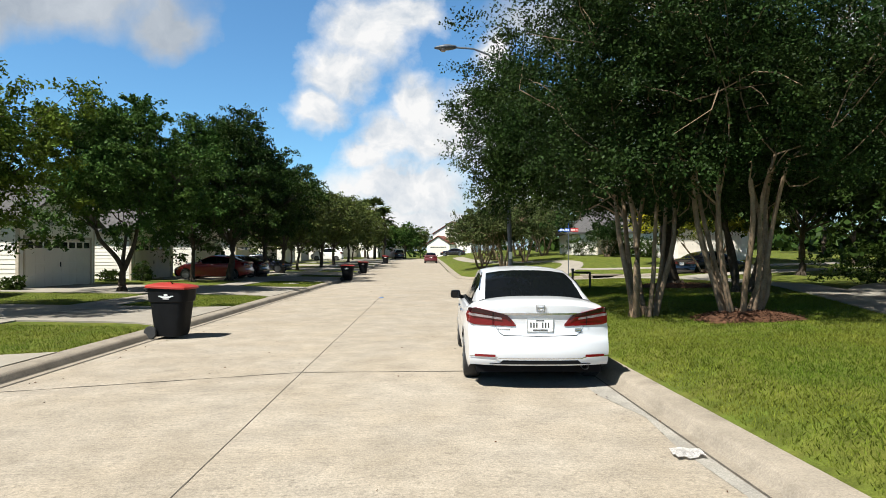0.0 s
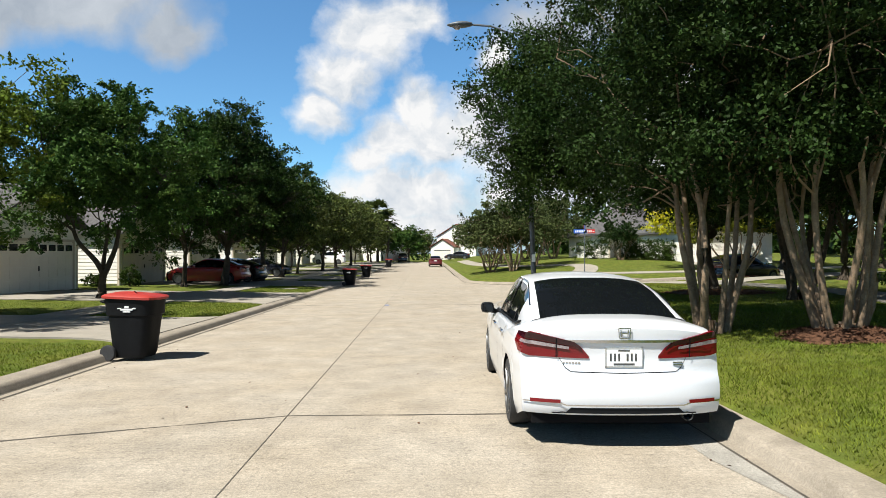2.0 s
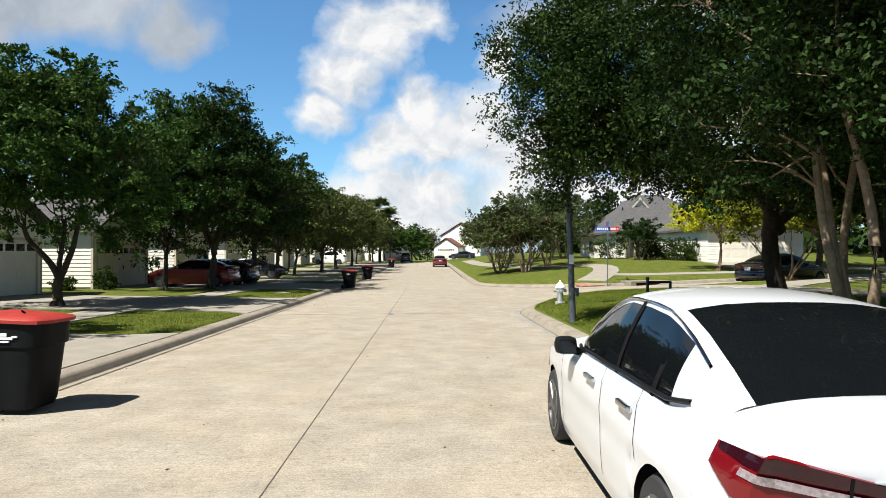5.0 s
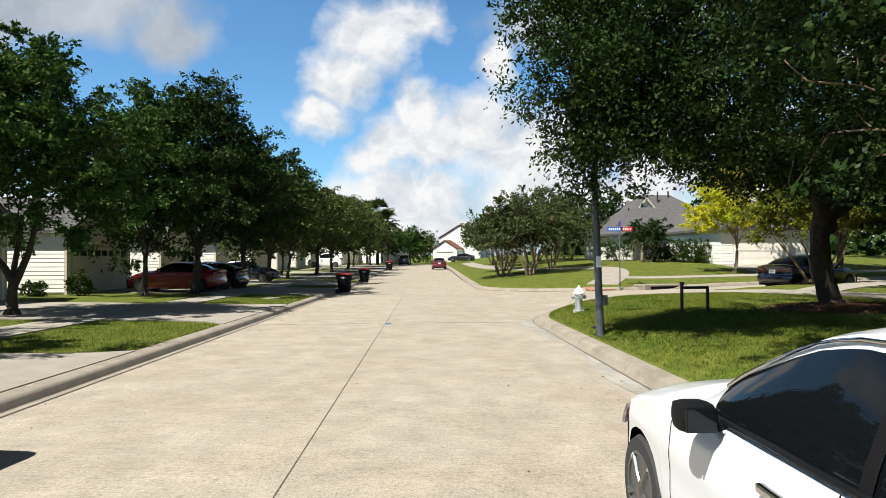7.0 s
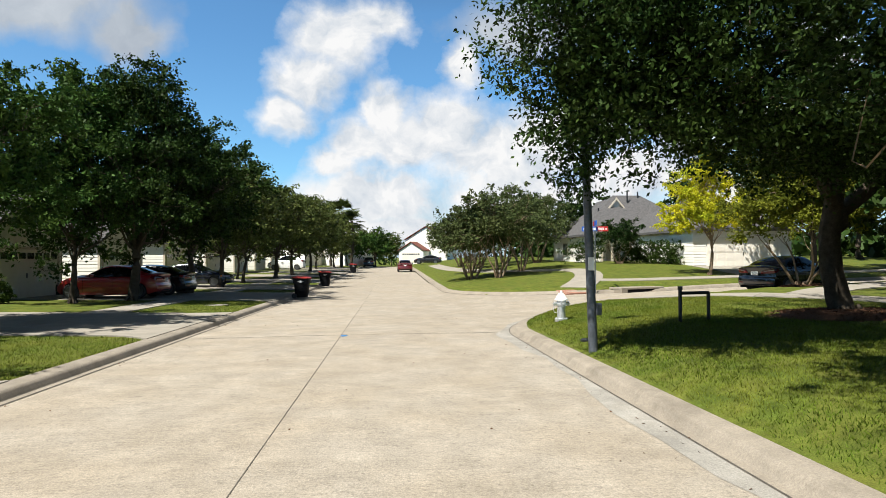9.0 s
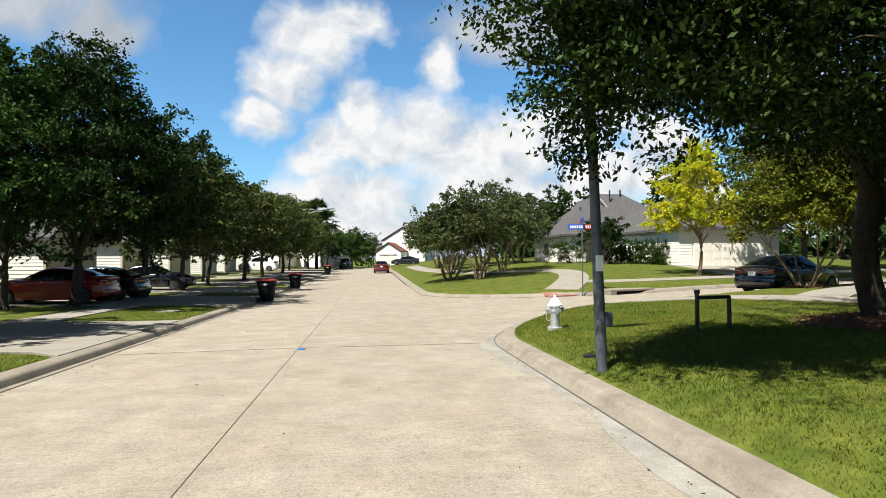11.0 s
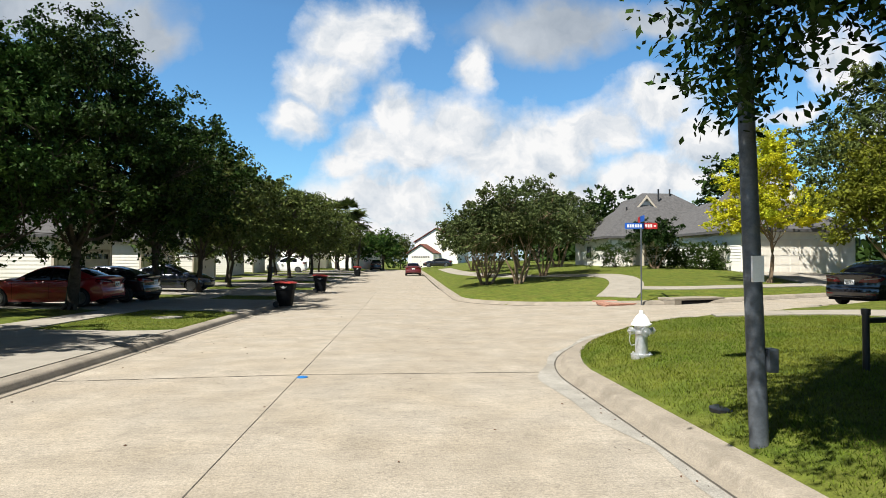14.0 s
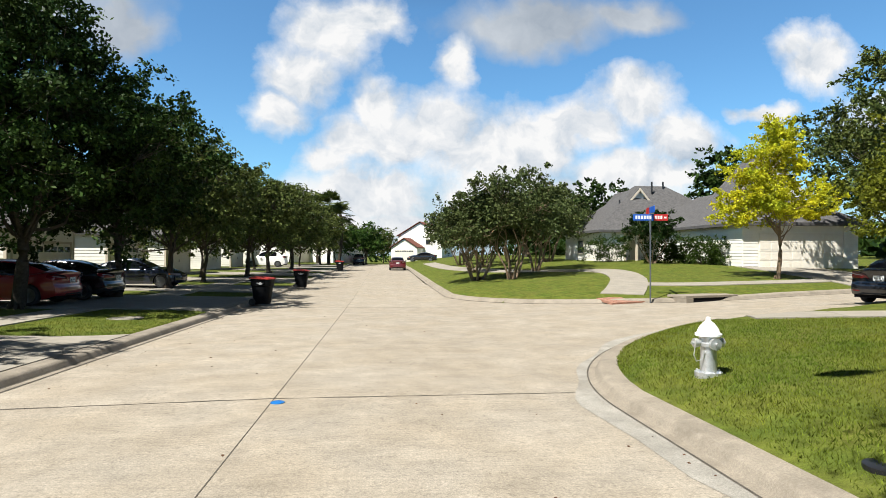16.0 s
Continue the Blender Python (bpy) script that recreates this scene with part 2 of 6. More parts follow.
TRIM = shader("beige trim paint", (0.493, 0.43, 0.342), 0.6, vary=0.06, scale=2)
SHINGLE = shader("grey asphalt shingle", (0.0848, 0.0816, 0.0816), 0.9, vary=0.25, scale=5, fine=50, bump=0.6, spec=0.15)
RED_ROOF = shader("brown red shingle", (0.152, 0.06, 0.044), 0.9, vary=0.25, scale=5, fine=50, bump=0.6, spec=0.15)
WINDOW = glazing("window glass", (0.03, 0.035, 0.04))
BLACK_PLASTIC = shader("black bin plastic", (0.006, 0.0065, 0.0075), 0.6, vary=0.2, scale=8, spec=0.12)
RED_PLASTIC = shader("red lid plastic", (0.297, 0.0243, 0.0162), 0.5, vary=0.12, scale=7)
WHITE_INK = shader("white print", (0.64, 0.64, 0.64), 0.6, vary=0.05)
GALV = shader("weathered grey pole paint", (0.0825, 0.0938, 0.109), 0.55, metal=0.3, vary=0.2, scale=5, fine=25, stain=0.65, stain_scale=2.2, stain_color=(0.24, 0.232, 0.217))
SILVER = shader("silver hydrant paint", (0.62, 0.63, 0.64), 0.35, metal=0.75, vary=0.12, scale=12, bump=0.1)
WHITE_PAINT = shader("white paint", (0.82, 0.82, 0.80), 0.45, vary=0.05, scale=8)
BLACK_METAL = shader("black painted steel", (0.012, 0.012, 0.013), 0.45, vary=0.2, scale=9)
RUBBER = shader("tyre rubber", (0.022, 0.022, 0.023), 0.8, vary=0.2, scale=20, bump=0.2)
CHROME = shader("chrome", (0.58, 0.59, 0.62), 0.16, metal=1.0, vary=0.03)
ALLOY = shader("grey alloy", (0.16, 0.165, 0.17), 0.4, metal=0.9, vary=0.06)
RAISED = shader("grey letter bar", (0.05, 0.05, 0.05), 0.6, vary=0.1)
DARK = shader("dark underbody", (0.006, 0.006, 0.007), 0.9, vary=0.1, spec=0.1)
CAR_GLASS = shader("tinted car glass", (0.004, 0.005, 0.006), 0.02, vary=0.0, spec=0.25)
LAMP_RED = shader("red lamp lens", (0.13, 0.003, 0.007), 0.06, vary=0.05, coat=0.1)
LAMP_SMOKE = shader("smoked red lens", (0.022, 0.003, 0.007), 0.06, vary=0.05, coat=0.1)
LAMP_CLEAR = shader("clear lamp lens", (0.24, 0.20, 0.21), 0.08, vary=0.3, scale=40, coat=0.6)
AMBER = shader("amber lens", (0.75, 0.22, 0.02), 0.12, vary=0.05, coat=0.5)
PEARL = shader("white car paint", (0.60, 0.615, 0.64), 0.28, vary=0.015, scale=3, coat=0.8)
CAR_RED = shader("red car paint", (0.24, 0.010, 0.012), 0.28, vary=0.04, coat=0.8)
CAR_MAROON = shader("maroon car paint", (0.10, 0.012, 0.014), 0.28, vary=0.04, coat=0.8)
CAR_BLACK = shader("black car paint", (0.012, 0.012, 0.014), 0.22, vary=0.04, coat=0.8)
CAR_NAVY = shader("navy car paint", (0.014, 0.018, 0.035), 0.22, vary=0.04, coat=0.8)
SIGN_BLUE = shader("blue sign sheet", (0.015, 0.09, 0.413), 0.4, vary=0.05)
SIGN_RED = shader("red sign sheet", (0.413, 0.0225, 0.0225), 0.4, vary=0.05)
PAPER = shader("crumpled newspaper", (0.60, 0.58, 0.56), 0.85, vary=0.25, scale=30, fine=120)
MARKER_BLUE = shader("blue road marker", (0.01, 0.12, 0.38), 0.35, vary=0.1)


# ---- the lie of the land ----
def road_z(y):
    return float(np.interp(y, [-100, 0, 36, 44, 54, 80, 110, 400], [1.05, 0, -0.378, -0.42, -0.38, -0.12, 0.05, 0.3]))


def rise(x, y):
    return float(np.interp(x, [2.5, 8, 15, 30, 60], [0, 0.22, 0.4, 0.6, 0.8]) * np.interp(y, [23, 31], [0, 1]))


def corner(a, b, r):
    """Depth inside a block with two kerb lines and a rounded corner."""
    return r - math.hypot(r - a, r - b) if a < r and b < r else min(a, b)


def side_street(x, y):
    return (x - 9.2) * -0.327 + (y - 30.3) * 0.945


def lot(x, y):
    """Which block a place lies in, and how deep behind the back of its kerb."""
    left = -5.65 - x
    near = corner(x - 2.75, -side_street(x, y), 4.5)
    far = corner(x - 2.9, side_street(x, y) - 5.7, 11.0)
    return max((left, "left"), (near, "near"), (far, "far"))


def ground(x, y):
    d, block = lot(x, y)
    z = road_z(y) + rise(x, y)
    if d <= 0:
        return z
    if block == "left":
        return z + float(np.interp(d, [0, 0.1, 3.5, 10.5, 35], [0.12, 0.13, 0.2, 0.3, 0.4]))
    if block == "near":
        return z + float(np.interp(d, [0, 0.1, 0.7, 3, 8, 20], [0.14, 0.17, 0.36, 0.5, 0.6, 0.7]))
    return z + float(np.interp(d, [0, 0.1, 1, 5, 12, 30], [0.14, 0.17, 0.3, 0.62, 1.05, 1.2]))


# ---- mesh helpers ----
def mesh_object(name, bm, mat, smooth=0.0):
    me = bpy.data.meshes.new(name)
    bm.to_mesh(me)
    bm.free()
    for k in mat if isinstance(mat, (list, tuple)) else (mat,):
        me.materials.append(k)
    if smooth:
        for p in me.polygons:
            p.use_smooth = True
        me.set_sharp_from_angle(angle=radians(smooth))
    return new(name, me)


def part(name, bm, mat, parent, label="", smooth=0.0):
    ob = mesh_object(name, bm, mat, smooth)
    ob.parent = parent
    if label:
        ob["label"] = label
    return ob


def thing(name, x=0.0, y=0.0, z=None, turn=0.0, **tags):
    ob = new(name)
    ob.empty_display_size = 0.2
    ob.matrix_world = pose(x, y, ground(x, y) if z is None else z, 0, 0, turn)
    return tagged(ob, **tags)


def box(bm, x0, y0, z0, x1, y1, z1, bevel=0.0):
    made = bmesh.ops.create_cube(bm, size=1.0, matrix=Matrix.LocRotScale(((x0 + x1) / 2, (y0 + y1) / 2, (z0 + z1) / 2), None, (x1 - x0, y1 - y0, z1 - z0)))
    if bevel:
        edges = list({e for v in made["verts"] for e in v.link_edges})
        bmesh.ops.bevel(bm, geom=edges, offset=bevel, segments=2, affect="EDGES", profile=0.6)
    return bm


def cyl(bm, p, q, r0, r1=None, seg=12, caps=True):
    p, q = Vector(p), Vector(q)
    d = q - p
    bmesh.ops.create_cone(bm, cap_ends=caps, segments=seg, radius1=r0, radius2=r0 if r1 is None else r1, depth=d.length,
                          matrix=Matrix.Translation((p + q) / 2) @ d.to_track_quat("Z", "Y").to_matrix().to_4x4())
    return bm


def lathe(bm, rings, seg=20, axis="Z"):
    """Turned shape from (radius, height) pairs."""
    loops = []
    for r, h in rings:
        row = []
        for i in range(seg):
            a = 2 * math.pi * i / seg
            c, s = r * math.cos(a), r * math.sin(a)
            row.append(bm.verts.new((c, s, h) if axis == "Z" else ((h, c, s) if axis == "X" else (c, h, s))))
        loops.append(row)
    for a, b in zip(loops, loops[1:]):
        for i in range(seg):
            bm.faces.new((a[i], a[(i + 1) % seg], b[(i + 1) % seg], b[i]))
    bm.faces.new(loops[-1])
    bm.faces.new(loops[0][::-1])
    bmesh.ops.recalc_face_normals(bm, faces=bm.faces)
    return bm


def grid_mesh(bm, rows):
    """Quads over rows of places."""
    vs = [[bm.verts.new(p) for p in row] for row in rows]
    for a, b in zip(vs, vs[1:]):
        for i in range(len(a) - 1):
            bm.faces.new((a[i], a[i + 1], b[i + 1], b[i]))
    return vs


def slab(bm, left, right, lift=0.03, thick=0.14, steps=4, height=None):
    """A draped slab between two edge lines of (x, y)."""
    height = height or ground
    top, low = [], []
    for (ax, ay), (bx, by) in zip(left, right):
        row = []
        for k in range(steps + 1):
            f = k / steps
            x, y = ax + (bx - ax) * f, ay + (by - ay) * f
            row.append((x, y, height(x, y) + lift))
        top.append(row)
    vs = grid_mesh(bm, top)
    bmesh.ops.recalc_face_normals(bm, faces=bm.faces)
    rim = [vs[0][k] for k in range(steps + 1)] + [r[-1] for r in vs[1:]] + vs[-1][-2::-1] + [r[0] for r in vs[-2:0:-1]]
    under = [bm.verts.new(v.co - Vector((0, 0, thick))) for v in rim]
    for i in range(len(rim)):
        j = (i + 1) % len(rim)
        bm.faces.new((rim[i], rim[j], under[j], under[i]))
    bmesh.ops.recalc_face_normals(bm, faces=bm.faces)
    if sum(f.normal.z for f in bm.faces) < 0:
        bmesh.ops.reverse_faces(bm, faces=bm.faces)
    return bm


def sweep(bm, path, profile, closed=True):
    """A profile of (sideways, up) carried along a path of (x, y, z); sideways is to the path's right."""
    rows = []
    for i, p in enumerate(path):
        a, b = Vector(path[max(i - 1, 0)]), Vector(path[min(i + 1, len(path) - 1)])
        d = (b - a).to_2d().normalized()
        rows.append([(p[0] + d.y * s, p[1] - d.x * s, p[2] + h) for s, h in profile])
    vs = grid_mesh(bm, rows)
    if closed:
        for row in (vs[0], vs[-1]):
            bm.faces.new(row)
    bmesh.ops.recalc_face_normals(bm, faces=bm.faces)
    return bm


def along(points, step=0.5):
    """Evenly spaced places on a broken line."""
    out = []
    for (ax, ay), (bx, by) in zip(points, points[1:]):
        k = max(1, int(math.hypot(bx - ax, by - ay) / step))
        out += [(ax + (bx - ax) * i / k, ay + (by - ay) * i / k) for i in range(k)]
    return out + [points[-1]]


def smooth_line(points, step=0.5):
    """A rounded line through places."""
    pts = [Vector(p) for p in points]
    out = []
    for i in range(len(pts) - 1):
        p0, p1, p2, p3 = pts[max(i - 1, 0)], pts[i], pts[i + 1], pts[min(i + 2, len(pts) - 1)]
        k = max(2, int((p2 - p1).length / step))
        for j in range(k):
            t = j / k
            out.append(0.5 * ((2 * p1) + (p2 - p0) * t + (2 * p0 - 5 * p1 + 4 * p2 - p3) * t * t + (3 * p1 - p0 - 3 * p2 + p3) * t ** 3))
    return [tuple(v) for v in out] + [tuple(pts[-1])]


def offset_line(line, s):
    out = []
    for i, p in enumerate(line):
        a, b = Vector(line[max(i - 1, 0)]), Vector(line[min(i + 1, len(line) - 1)])
        d = (b - a).normalized()
        out.append((p[0] + d.y * s, p[1] - d.x * s))
    return out


def raw_mesh(name, verts, faces_per, mat):
    """A mesh of many loose polygons with the same number of corners, from an array."""
    me = bpy.data.meshes.new(name)
    nv = len(verts)
    nf = nv // faces_per
    me.vertices.add(nv), me.loops.add(nv), me.polygons.add(nf)
    me.vertices.foreach_set("co", verts.astype(np.float32).ravel())
    me.loops.foreach_set("vertex_index", np.arange(nv, dtype=np.int32))
    me.polygons.foreach_set("loop_start", np.arange(0, nv, faces_per, dtype=np.int32))
    me.update(calc_edges=True)
    me.materials.append(mat)
    return me


# ---- ground sheet ----
def build_ground():
    xs = sorted({*np.arange(-40, -5.6, 2.0), -9.0, -7.4, -5.9, -5.64, -5.3, -5.0, -1.7, 1.5, 2.3, 2.68, 2.78, 2.86, *np.arange(2.5, 14, 0.5), *np.arange(14, 42, 1.0), -3000, -900, -300, -120, -70, 60, 120, 300, 900, 3000})
    ys = sorted({*np.arange(-30, 18, 2.0), *np.arange(18, 62, 0.5), *np.arange(62, 130, 3.0), -3000, -800, -200, -70, 150, 200, 300, 600, 1200, 3000})
    bm = bmesh.new()
    rows = []
    for y in ys:
        row = []
        for x in xs:
            d = lot(x, y)[0]
            near = min(max(abs(x), abs(y)) / 200, 1.0)
            z = ground(x, y) if d > 0.0 else road_z(y) + rise(x, y) + (0.085 if d > -0.16 else -0.12)
            row.append((x, y, z - (0.0 if near < 1 else 0.5)))
        rows.append(row)
    grid_mesh(bm, rows)
    tagged(mesh_object("ground", bm, LAWN, 60), "mown green lawn with dry yellow patches", "ground", kind="structure")


build_ground()


# ---- road ----
JOINTS = [(-37, 0.0), (-22, 0.0), (-6.8, 0.1), (8.5, 0.33), (24.08, 0.10), (38.6, 0.05), (54, 0), (69, 0), (84, 0), (99, 0), (116, 0)]
MID = -1.70


def build_road():
    road = tagged(new("road"), "pale tan concrete street with dark sealed joints", "road", kind="structure")

    def edge(j, x):
        y, skew = JOINTS[j]
        return y + (skew * (x - MID) if x < MID else 0.0)

    for j in range(len(JOINTS) - 1):
        for x0, x1 in ((-5.36, MID - 0.006), (MID + 0.006, 2.4)):
            bm = bmesh.new()
            k = 14
            lines = [[], []]
            for i in range(k + 1):
                f = i / k
                for s, x in ((0, x0), (1, x1)):
                    a, b = edge(j, x) + 0.007, edge(j + 1, x) - 0.007
                    lines[s].append((x, a + (b - a) * f))
            slab(bm, lines[0], lines[1], 0.0, 0.2, 2, lambda x, y: road_z(y))
            part("slab", bm, CONCRETE, road)
    # the side street, cut to the kerbs
    bm = bmesh.new()
    us = np.arange(-14, 50, 0.75)
    rows = []
    for w in np.linspace(-12.0, 26, 52):
        row = []
        for s in us:
            x, y = 9.2 + 0.945 * s - 0.327 * w, 30.3 + 0.327 * s + 0.945 * w
            row.append((x, y, road_z(y) + rise(x, y) - 0.004))
        rows.append(row)
    vs = grid_mesh(bm, rows)
    for f in list(bm.faces):
        c = f.calc_center_median()
        if c.x < 1.8 or lot(c.x, c.y)[0] > 0.6:
            bm.faces.remove(f)
    for v in list(bm.verts):
        if not v.link_faces:
            bm.verts.remove(v)
        else:
            v.co.x = max(v.co.x, 2.402)
    bmesh.ops.recalc_face_normals(bm, faces=bm.faces)
    if sum(f.normal.z for f in bm.faces) < 0:
        bmesh.ops.reverse_faces(bm, faces=bm.faces)
    part("side_street_slab", bm, CONCRETE, road)
    # sealer down in the joints
    bm = bmesh.new()
    for y in np.arange(-36, 114, 2.0):
        za, zb = road_z(y) + 0.003, road_z(y + 2) + 0.003
        bm.faces.new([bm.verts.new(p) for p in ((MID - 0.0055, y, za), (MID + 0.0055, y, za), (MID + 0.0055, y + 2, zb), (MID - 0.0055, y + 2, zb))])
    for j in range(1, len(JOINTS) - 1):
        xs = np.linspace(-5.36, 2.4, 60)
        line = [(x, edge(j, x) + 0.006 * math.sin(9 * x + j), 0.015 + 0.010 * math.sin(5 * x + 2 * j) * math.sin(1.7 * x)) for x in xs]
        for (xa, ya, wa), (xb, yb, wb) in zip(line, line[1:]):
            bm.faces.new([bm.verts.new((x, y, road_z(y) + 0.003)) for x, y in ((xa, ya - wa), (xb, yb - wb), (xb, yb + wb), (xa, ya + wa))])
    part("joint_sealer", bm, TAR, road)
    return road


build_road()


def kerb_path(block, inset=-0.3):
    """The gutter line round a block, from its depth function."""
    if block == "left":
        return [(-5.65 - inset, y) for y in np.arange(116, -37, -1.5)]
    pts = []
    if block == "near":
        pts += [(2.75 + inset, y) for y in np.arange(-36, 23, 1.0)]
        start, go = (2.75 + inset, 23.0), 26.0
    else:
        pts += [(2.9 + inset, y) for y in np.arange(116, 52, -1.5)]
        start, go = (2.9 + inset, 52.0), 40.0
    # march along the level line
    f = lambda a, b: corner(a - 2.75, -side_street(a, b), 4.5) if block == "near" else corner(a - 2.9, side_street(a, b) - 5.7, 11.0)
    x, y = start
    way = Vector((0, 1)) if block == "near" else Vector((0, -1))
    for i in range(int(go / 0.35)):
        e = 0.05
        g = Vector(((f(x + e, y) - f(x - e, y)) / (2 * e), (f(x, y + e) - f(x, y - e)) / (2 * e))).normalized()
        k = f(x, y) - inset
        x, y = x - g.x * k, y - g.y * k
        pts.append((x, y))
        t = Vector((g.y, -g.x))
        way = t if t.dot(way) > 0 else -t
        x, y = x + way.x * 0.35, y + way.y * 0.35
    return pts


KERB_PROFILE = [(-0.10, -0.05), (-0.10, 0.004), (0.0, 0.008), (0.02, 0.03), (0.045, 0.085), (0.075, 0.118), (0.12, 0.13), (0.34, 0.145), (0.34, -0.05)]


def build_kerbs():
    for block, side in (("left", 1), ("near", 1), ("far", -1)):
        path = kerb_path(block)
        pts = [(x, y, road_z(y) + rise(x, y)) for x, y in path]
        bm = bmesh.new()
        sweep(bm, pts, [(s * side, h) for s, h in KERB_PROFILE])
        kerb = tagged(mesh_object("kerb_" + block, bm, KERB, 40), "rounded pale concrete kerb with dark stains", "kerb", kind="structure")
        # dark joint where kerb meets street, and a pale silt strip
        bm = bmesh.new()
        sweep(bm, pts, [((-0.114 if block != "left" else -0.125) * side, 0.0065), (-0.094 * side, 0.0075)], closed=False)
        part("kerb_joint", bm, TAR, kerb)
        if block == "near":
            bm = bmesh.new()
            rows = []
            for i, (x, y, z) in enumerate(pts):
                a, b = Vector(pts[max(i - 1, 0)]), Vector(pts[min(i + 1, len(pts) - 1)])
                d = (b - a).to_2d().normalized()
                w = 0.22 + 0.12 * math.sin(y * 0.9) + 0.06 * math.sin(y * 2.7 + 1)
                rows.append([(x - d.y * q, y + d.x * q, z + 0.004) for q in (0.118, 0.118 + w * 0.5, 0.118 + w)])
            grid_mesh(bm, rows)
            part("gutter_silt", bm, GUTTER, kerb, "pale dried silt along the gutter")


build_kerbs()


# ---- walks, driveways ----
def paving(name, left, right, label, mat=WALKWAY, pieces=0, lift=0.03, steps=3):
    """A paved strip; cut across into slabs."""
    top = tagged(new(name), label, "pavement", kind="structure")
    n = len(left)
    cuts = np.linspace(0, n - 1, max(pieces, 1) + 1).astype(int)
    for a, b in zip(cuts, cuts[1:]):
        if b <= a:
            continue
        la, ra = list(left[a:b + 1]), list(right[a:b + 1])
        for line in (la, ra):
            for i, j in ((0, 1), (-1, -2)):
                d = (Vector(line[j]) - Vector(line[i])).normalized() * 0.008
                line[i] = (line[i][0] + d.x, line[i][1] + d.y)
        bm = bmesh.new()
        slab(bm, la, ra, lift, 0.12, steps)
        part("slab", bm, mat, top)
    return top


DRIVES = [(4.2, 9.0), (13.6, 17.6), (23.2, 29.2), (36.0, 42.3), (45.6, 51.0), (55.0, 60.0), (64.5, 69.5), (74, 79), (83.5, 88.5), (93, 98)]
for a, b in DRIVES:
    xs = along([(-5.66, 0), (-16.6, 0)], 0.6)
    near, far = [], []
    for x, _ in xs:
        flare = 0.5 * max(0.0, 1 - (-5.66 - x) / 1.2) ** 2
        near.append((x, a - flare)), far.append((x, b + flare))
    paving("driveway", near, far, "shaded pale concrete driveway crossing the lawn", pieces=3, lift=0.035)
stops = sorted(DRIVES)
spans, last = [], -30.0
for a, b in stops:
    spans.append((last, a - 0.02))
    last = b + 0.02
spans.append((last, 120.0))
for a, b in spans:
    ln = along([(-9.0, a), (-9.0, b)], 0.7)
    paving("sidewalk", ln, offset_line(ln, -1.2), "pale concrete sidewalk through the lawn", pieces=max(2, int((b - a) / 1.5)), lift=0.03, steps=2)

near_walk = smooth_line([(3.5, -6), (7.2, 4), (9.3, 10.5), (11.6, 16.5), (13.2, 21.5), (12.6, 25.0), (10.4, 27.6), (7.6, 28.9)], 0.6)
paving("sidewalk", offset_line(near_walk, -0.75), offset_line(near_walk, 0.75), "winding pale concrete sidewalk partly in tree shade", pieces=22, lift=0.03)
spur = smooth_line([(11.6, 26.2), (14.5, 28.4), (19, 30.0), (26, 32.4), (36, 36)], 0.7)
paving("sidewalk", offset_line(spur, -0.65), offset_line(spur, 0.65), "pale concrete sidewalk along the side street", pieces=14, lift=0.035)
private = smooth_line([(10.5, 10.5), (13.0, 15.0), (17.5, 20.0), (24.0, 24.0)], 0.6)
paving("driveway", offset_line(private, -1.7), offset_line(private, 1.7), "pale concrete drive dappled with shade", pieces=6, lift=0.028)
far_walk = smooth_line([(8.6, 38.3), (9.6, 40.2), (11.0, 43.5), (11.6, 47.0), (10.4, 51.0), (8.2, 56.0), (6.6, 64), (5.6, 76), (5.6, 95)], 0.6)
paving("sidewalk", offset_line(far_walk, -0.8), offset_line(far_walk, 0.8), "winding pale concrete sidewalk on the far corner", pieces=26, lift=0.03)
spur2 = smooth_line([(10.2, 41.0), (12.6, 40.3), (17.5, 41.4), (24, 43.7), (34, 47)], 0.7)
paving("sidewalk", offset_line(spur2, -0.5), offset_line(spur2, 0.5), "pale concrete sidewalk along the side street", pieces=16, lift=0.034)
far_drive = along([(22.0, 40.0), (22.6, 49.2)], 0.7)
paving("driveway", offset_line(far_drive, -2.3), offset_line(far_drive, 2.3), "sunlit pale concrete driveway before a garage", pieces=3, lift=0.04)


# ---- plants ----
def tube(bm, pts, radii, seg=8):
    rows = []
    for i, p in enumerate(pts):
        d = (pts[min(i + 1, len(pts) - 1)] - pts[max(i - 1, 0)]).normalized()
        q = d.to_track_quat("Z", "Y")
        rows.append([bm.verts.new(p + q @ Vector((math.cos(6.2832 * k / seg), math.sin(6.2832 * k / seg), 0)) * radii[i] * (1 + 0.12 * math.sin(3 * 6.2832 * k / seg + i))) for k in range(seg)])
    for a, b in zip(rows, rows[1:]):
        for k in range(seg):
            bm.faces.new((a[k], a[(k + 1) % seg], b[(k + 1) % seg], b[k]))
    bm.faces.new(rows[-1])


def limb(bm, rng, a, b, r0, r1, bend=0.12, steps=6, seg=7):
    a, b = Vector(a), Vector(b)
    span = (b - a).length
    off = Vector(rng.normal(0, bend, 3)) * span
    off2 = Vector(rng.normal(0, bend * 0.4, 3)) * span
    pts, rad = [], []
    for i in range(steps + 1):
        f = i / steps
        pts.append(a.lerp(b, f) + off * math.sin(math.pi * f) + off2 * math.sin(2 * math.pi * f))
        rad.append(r0 + (r1 - r0) * f)
    rad[0] *= 1.0
    tube(bm, pts, rad, seg)
    return pts


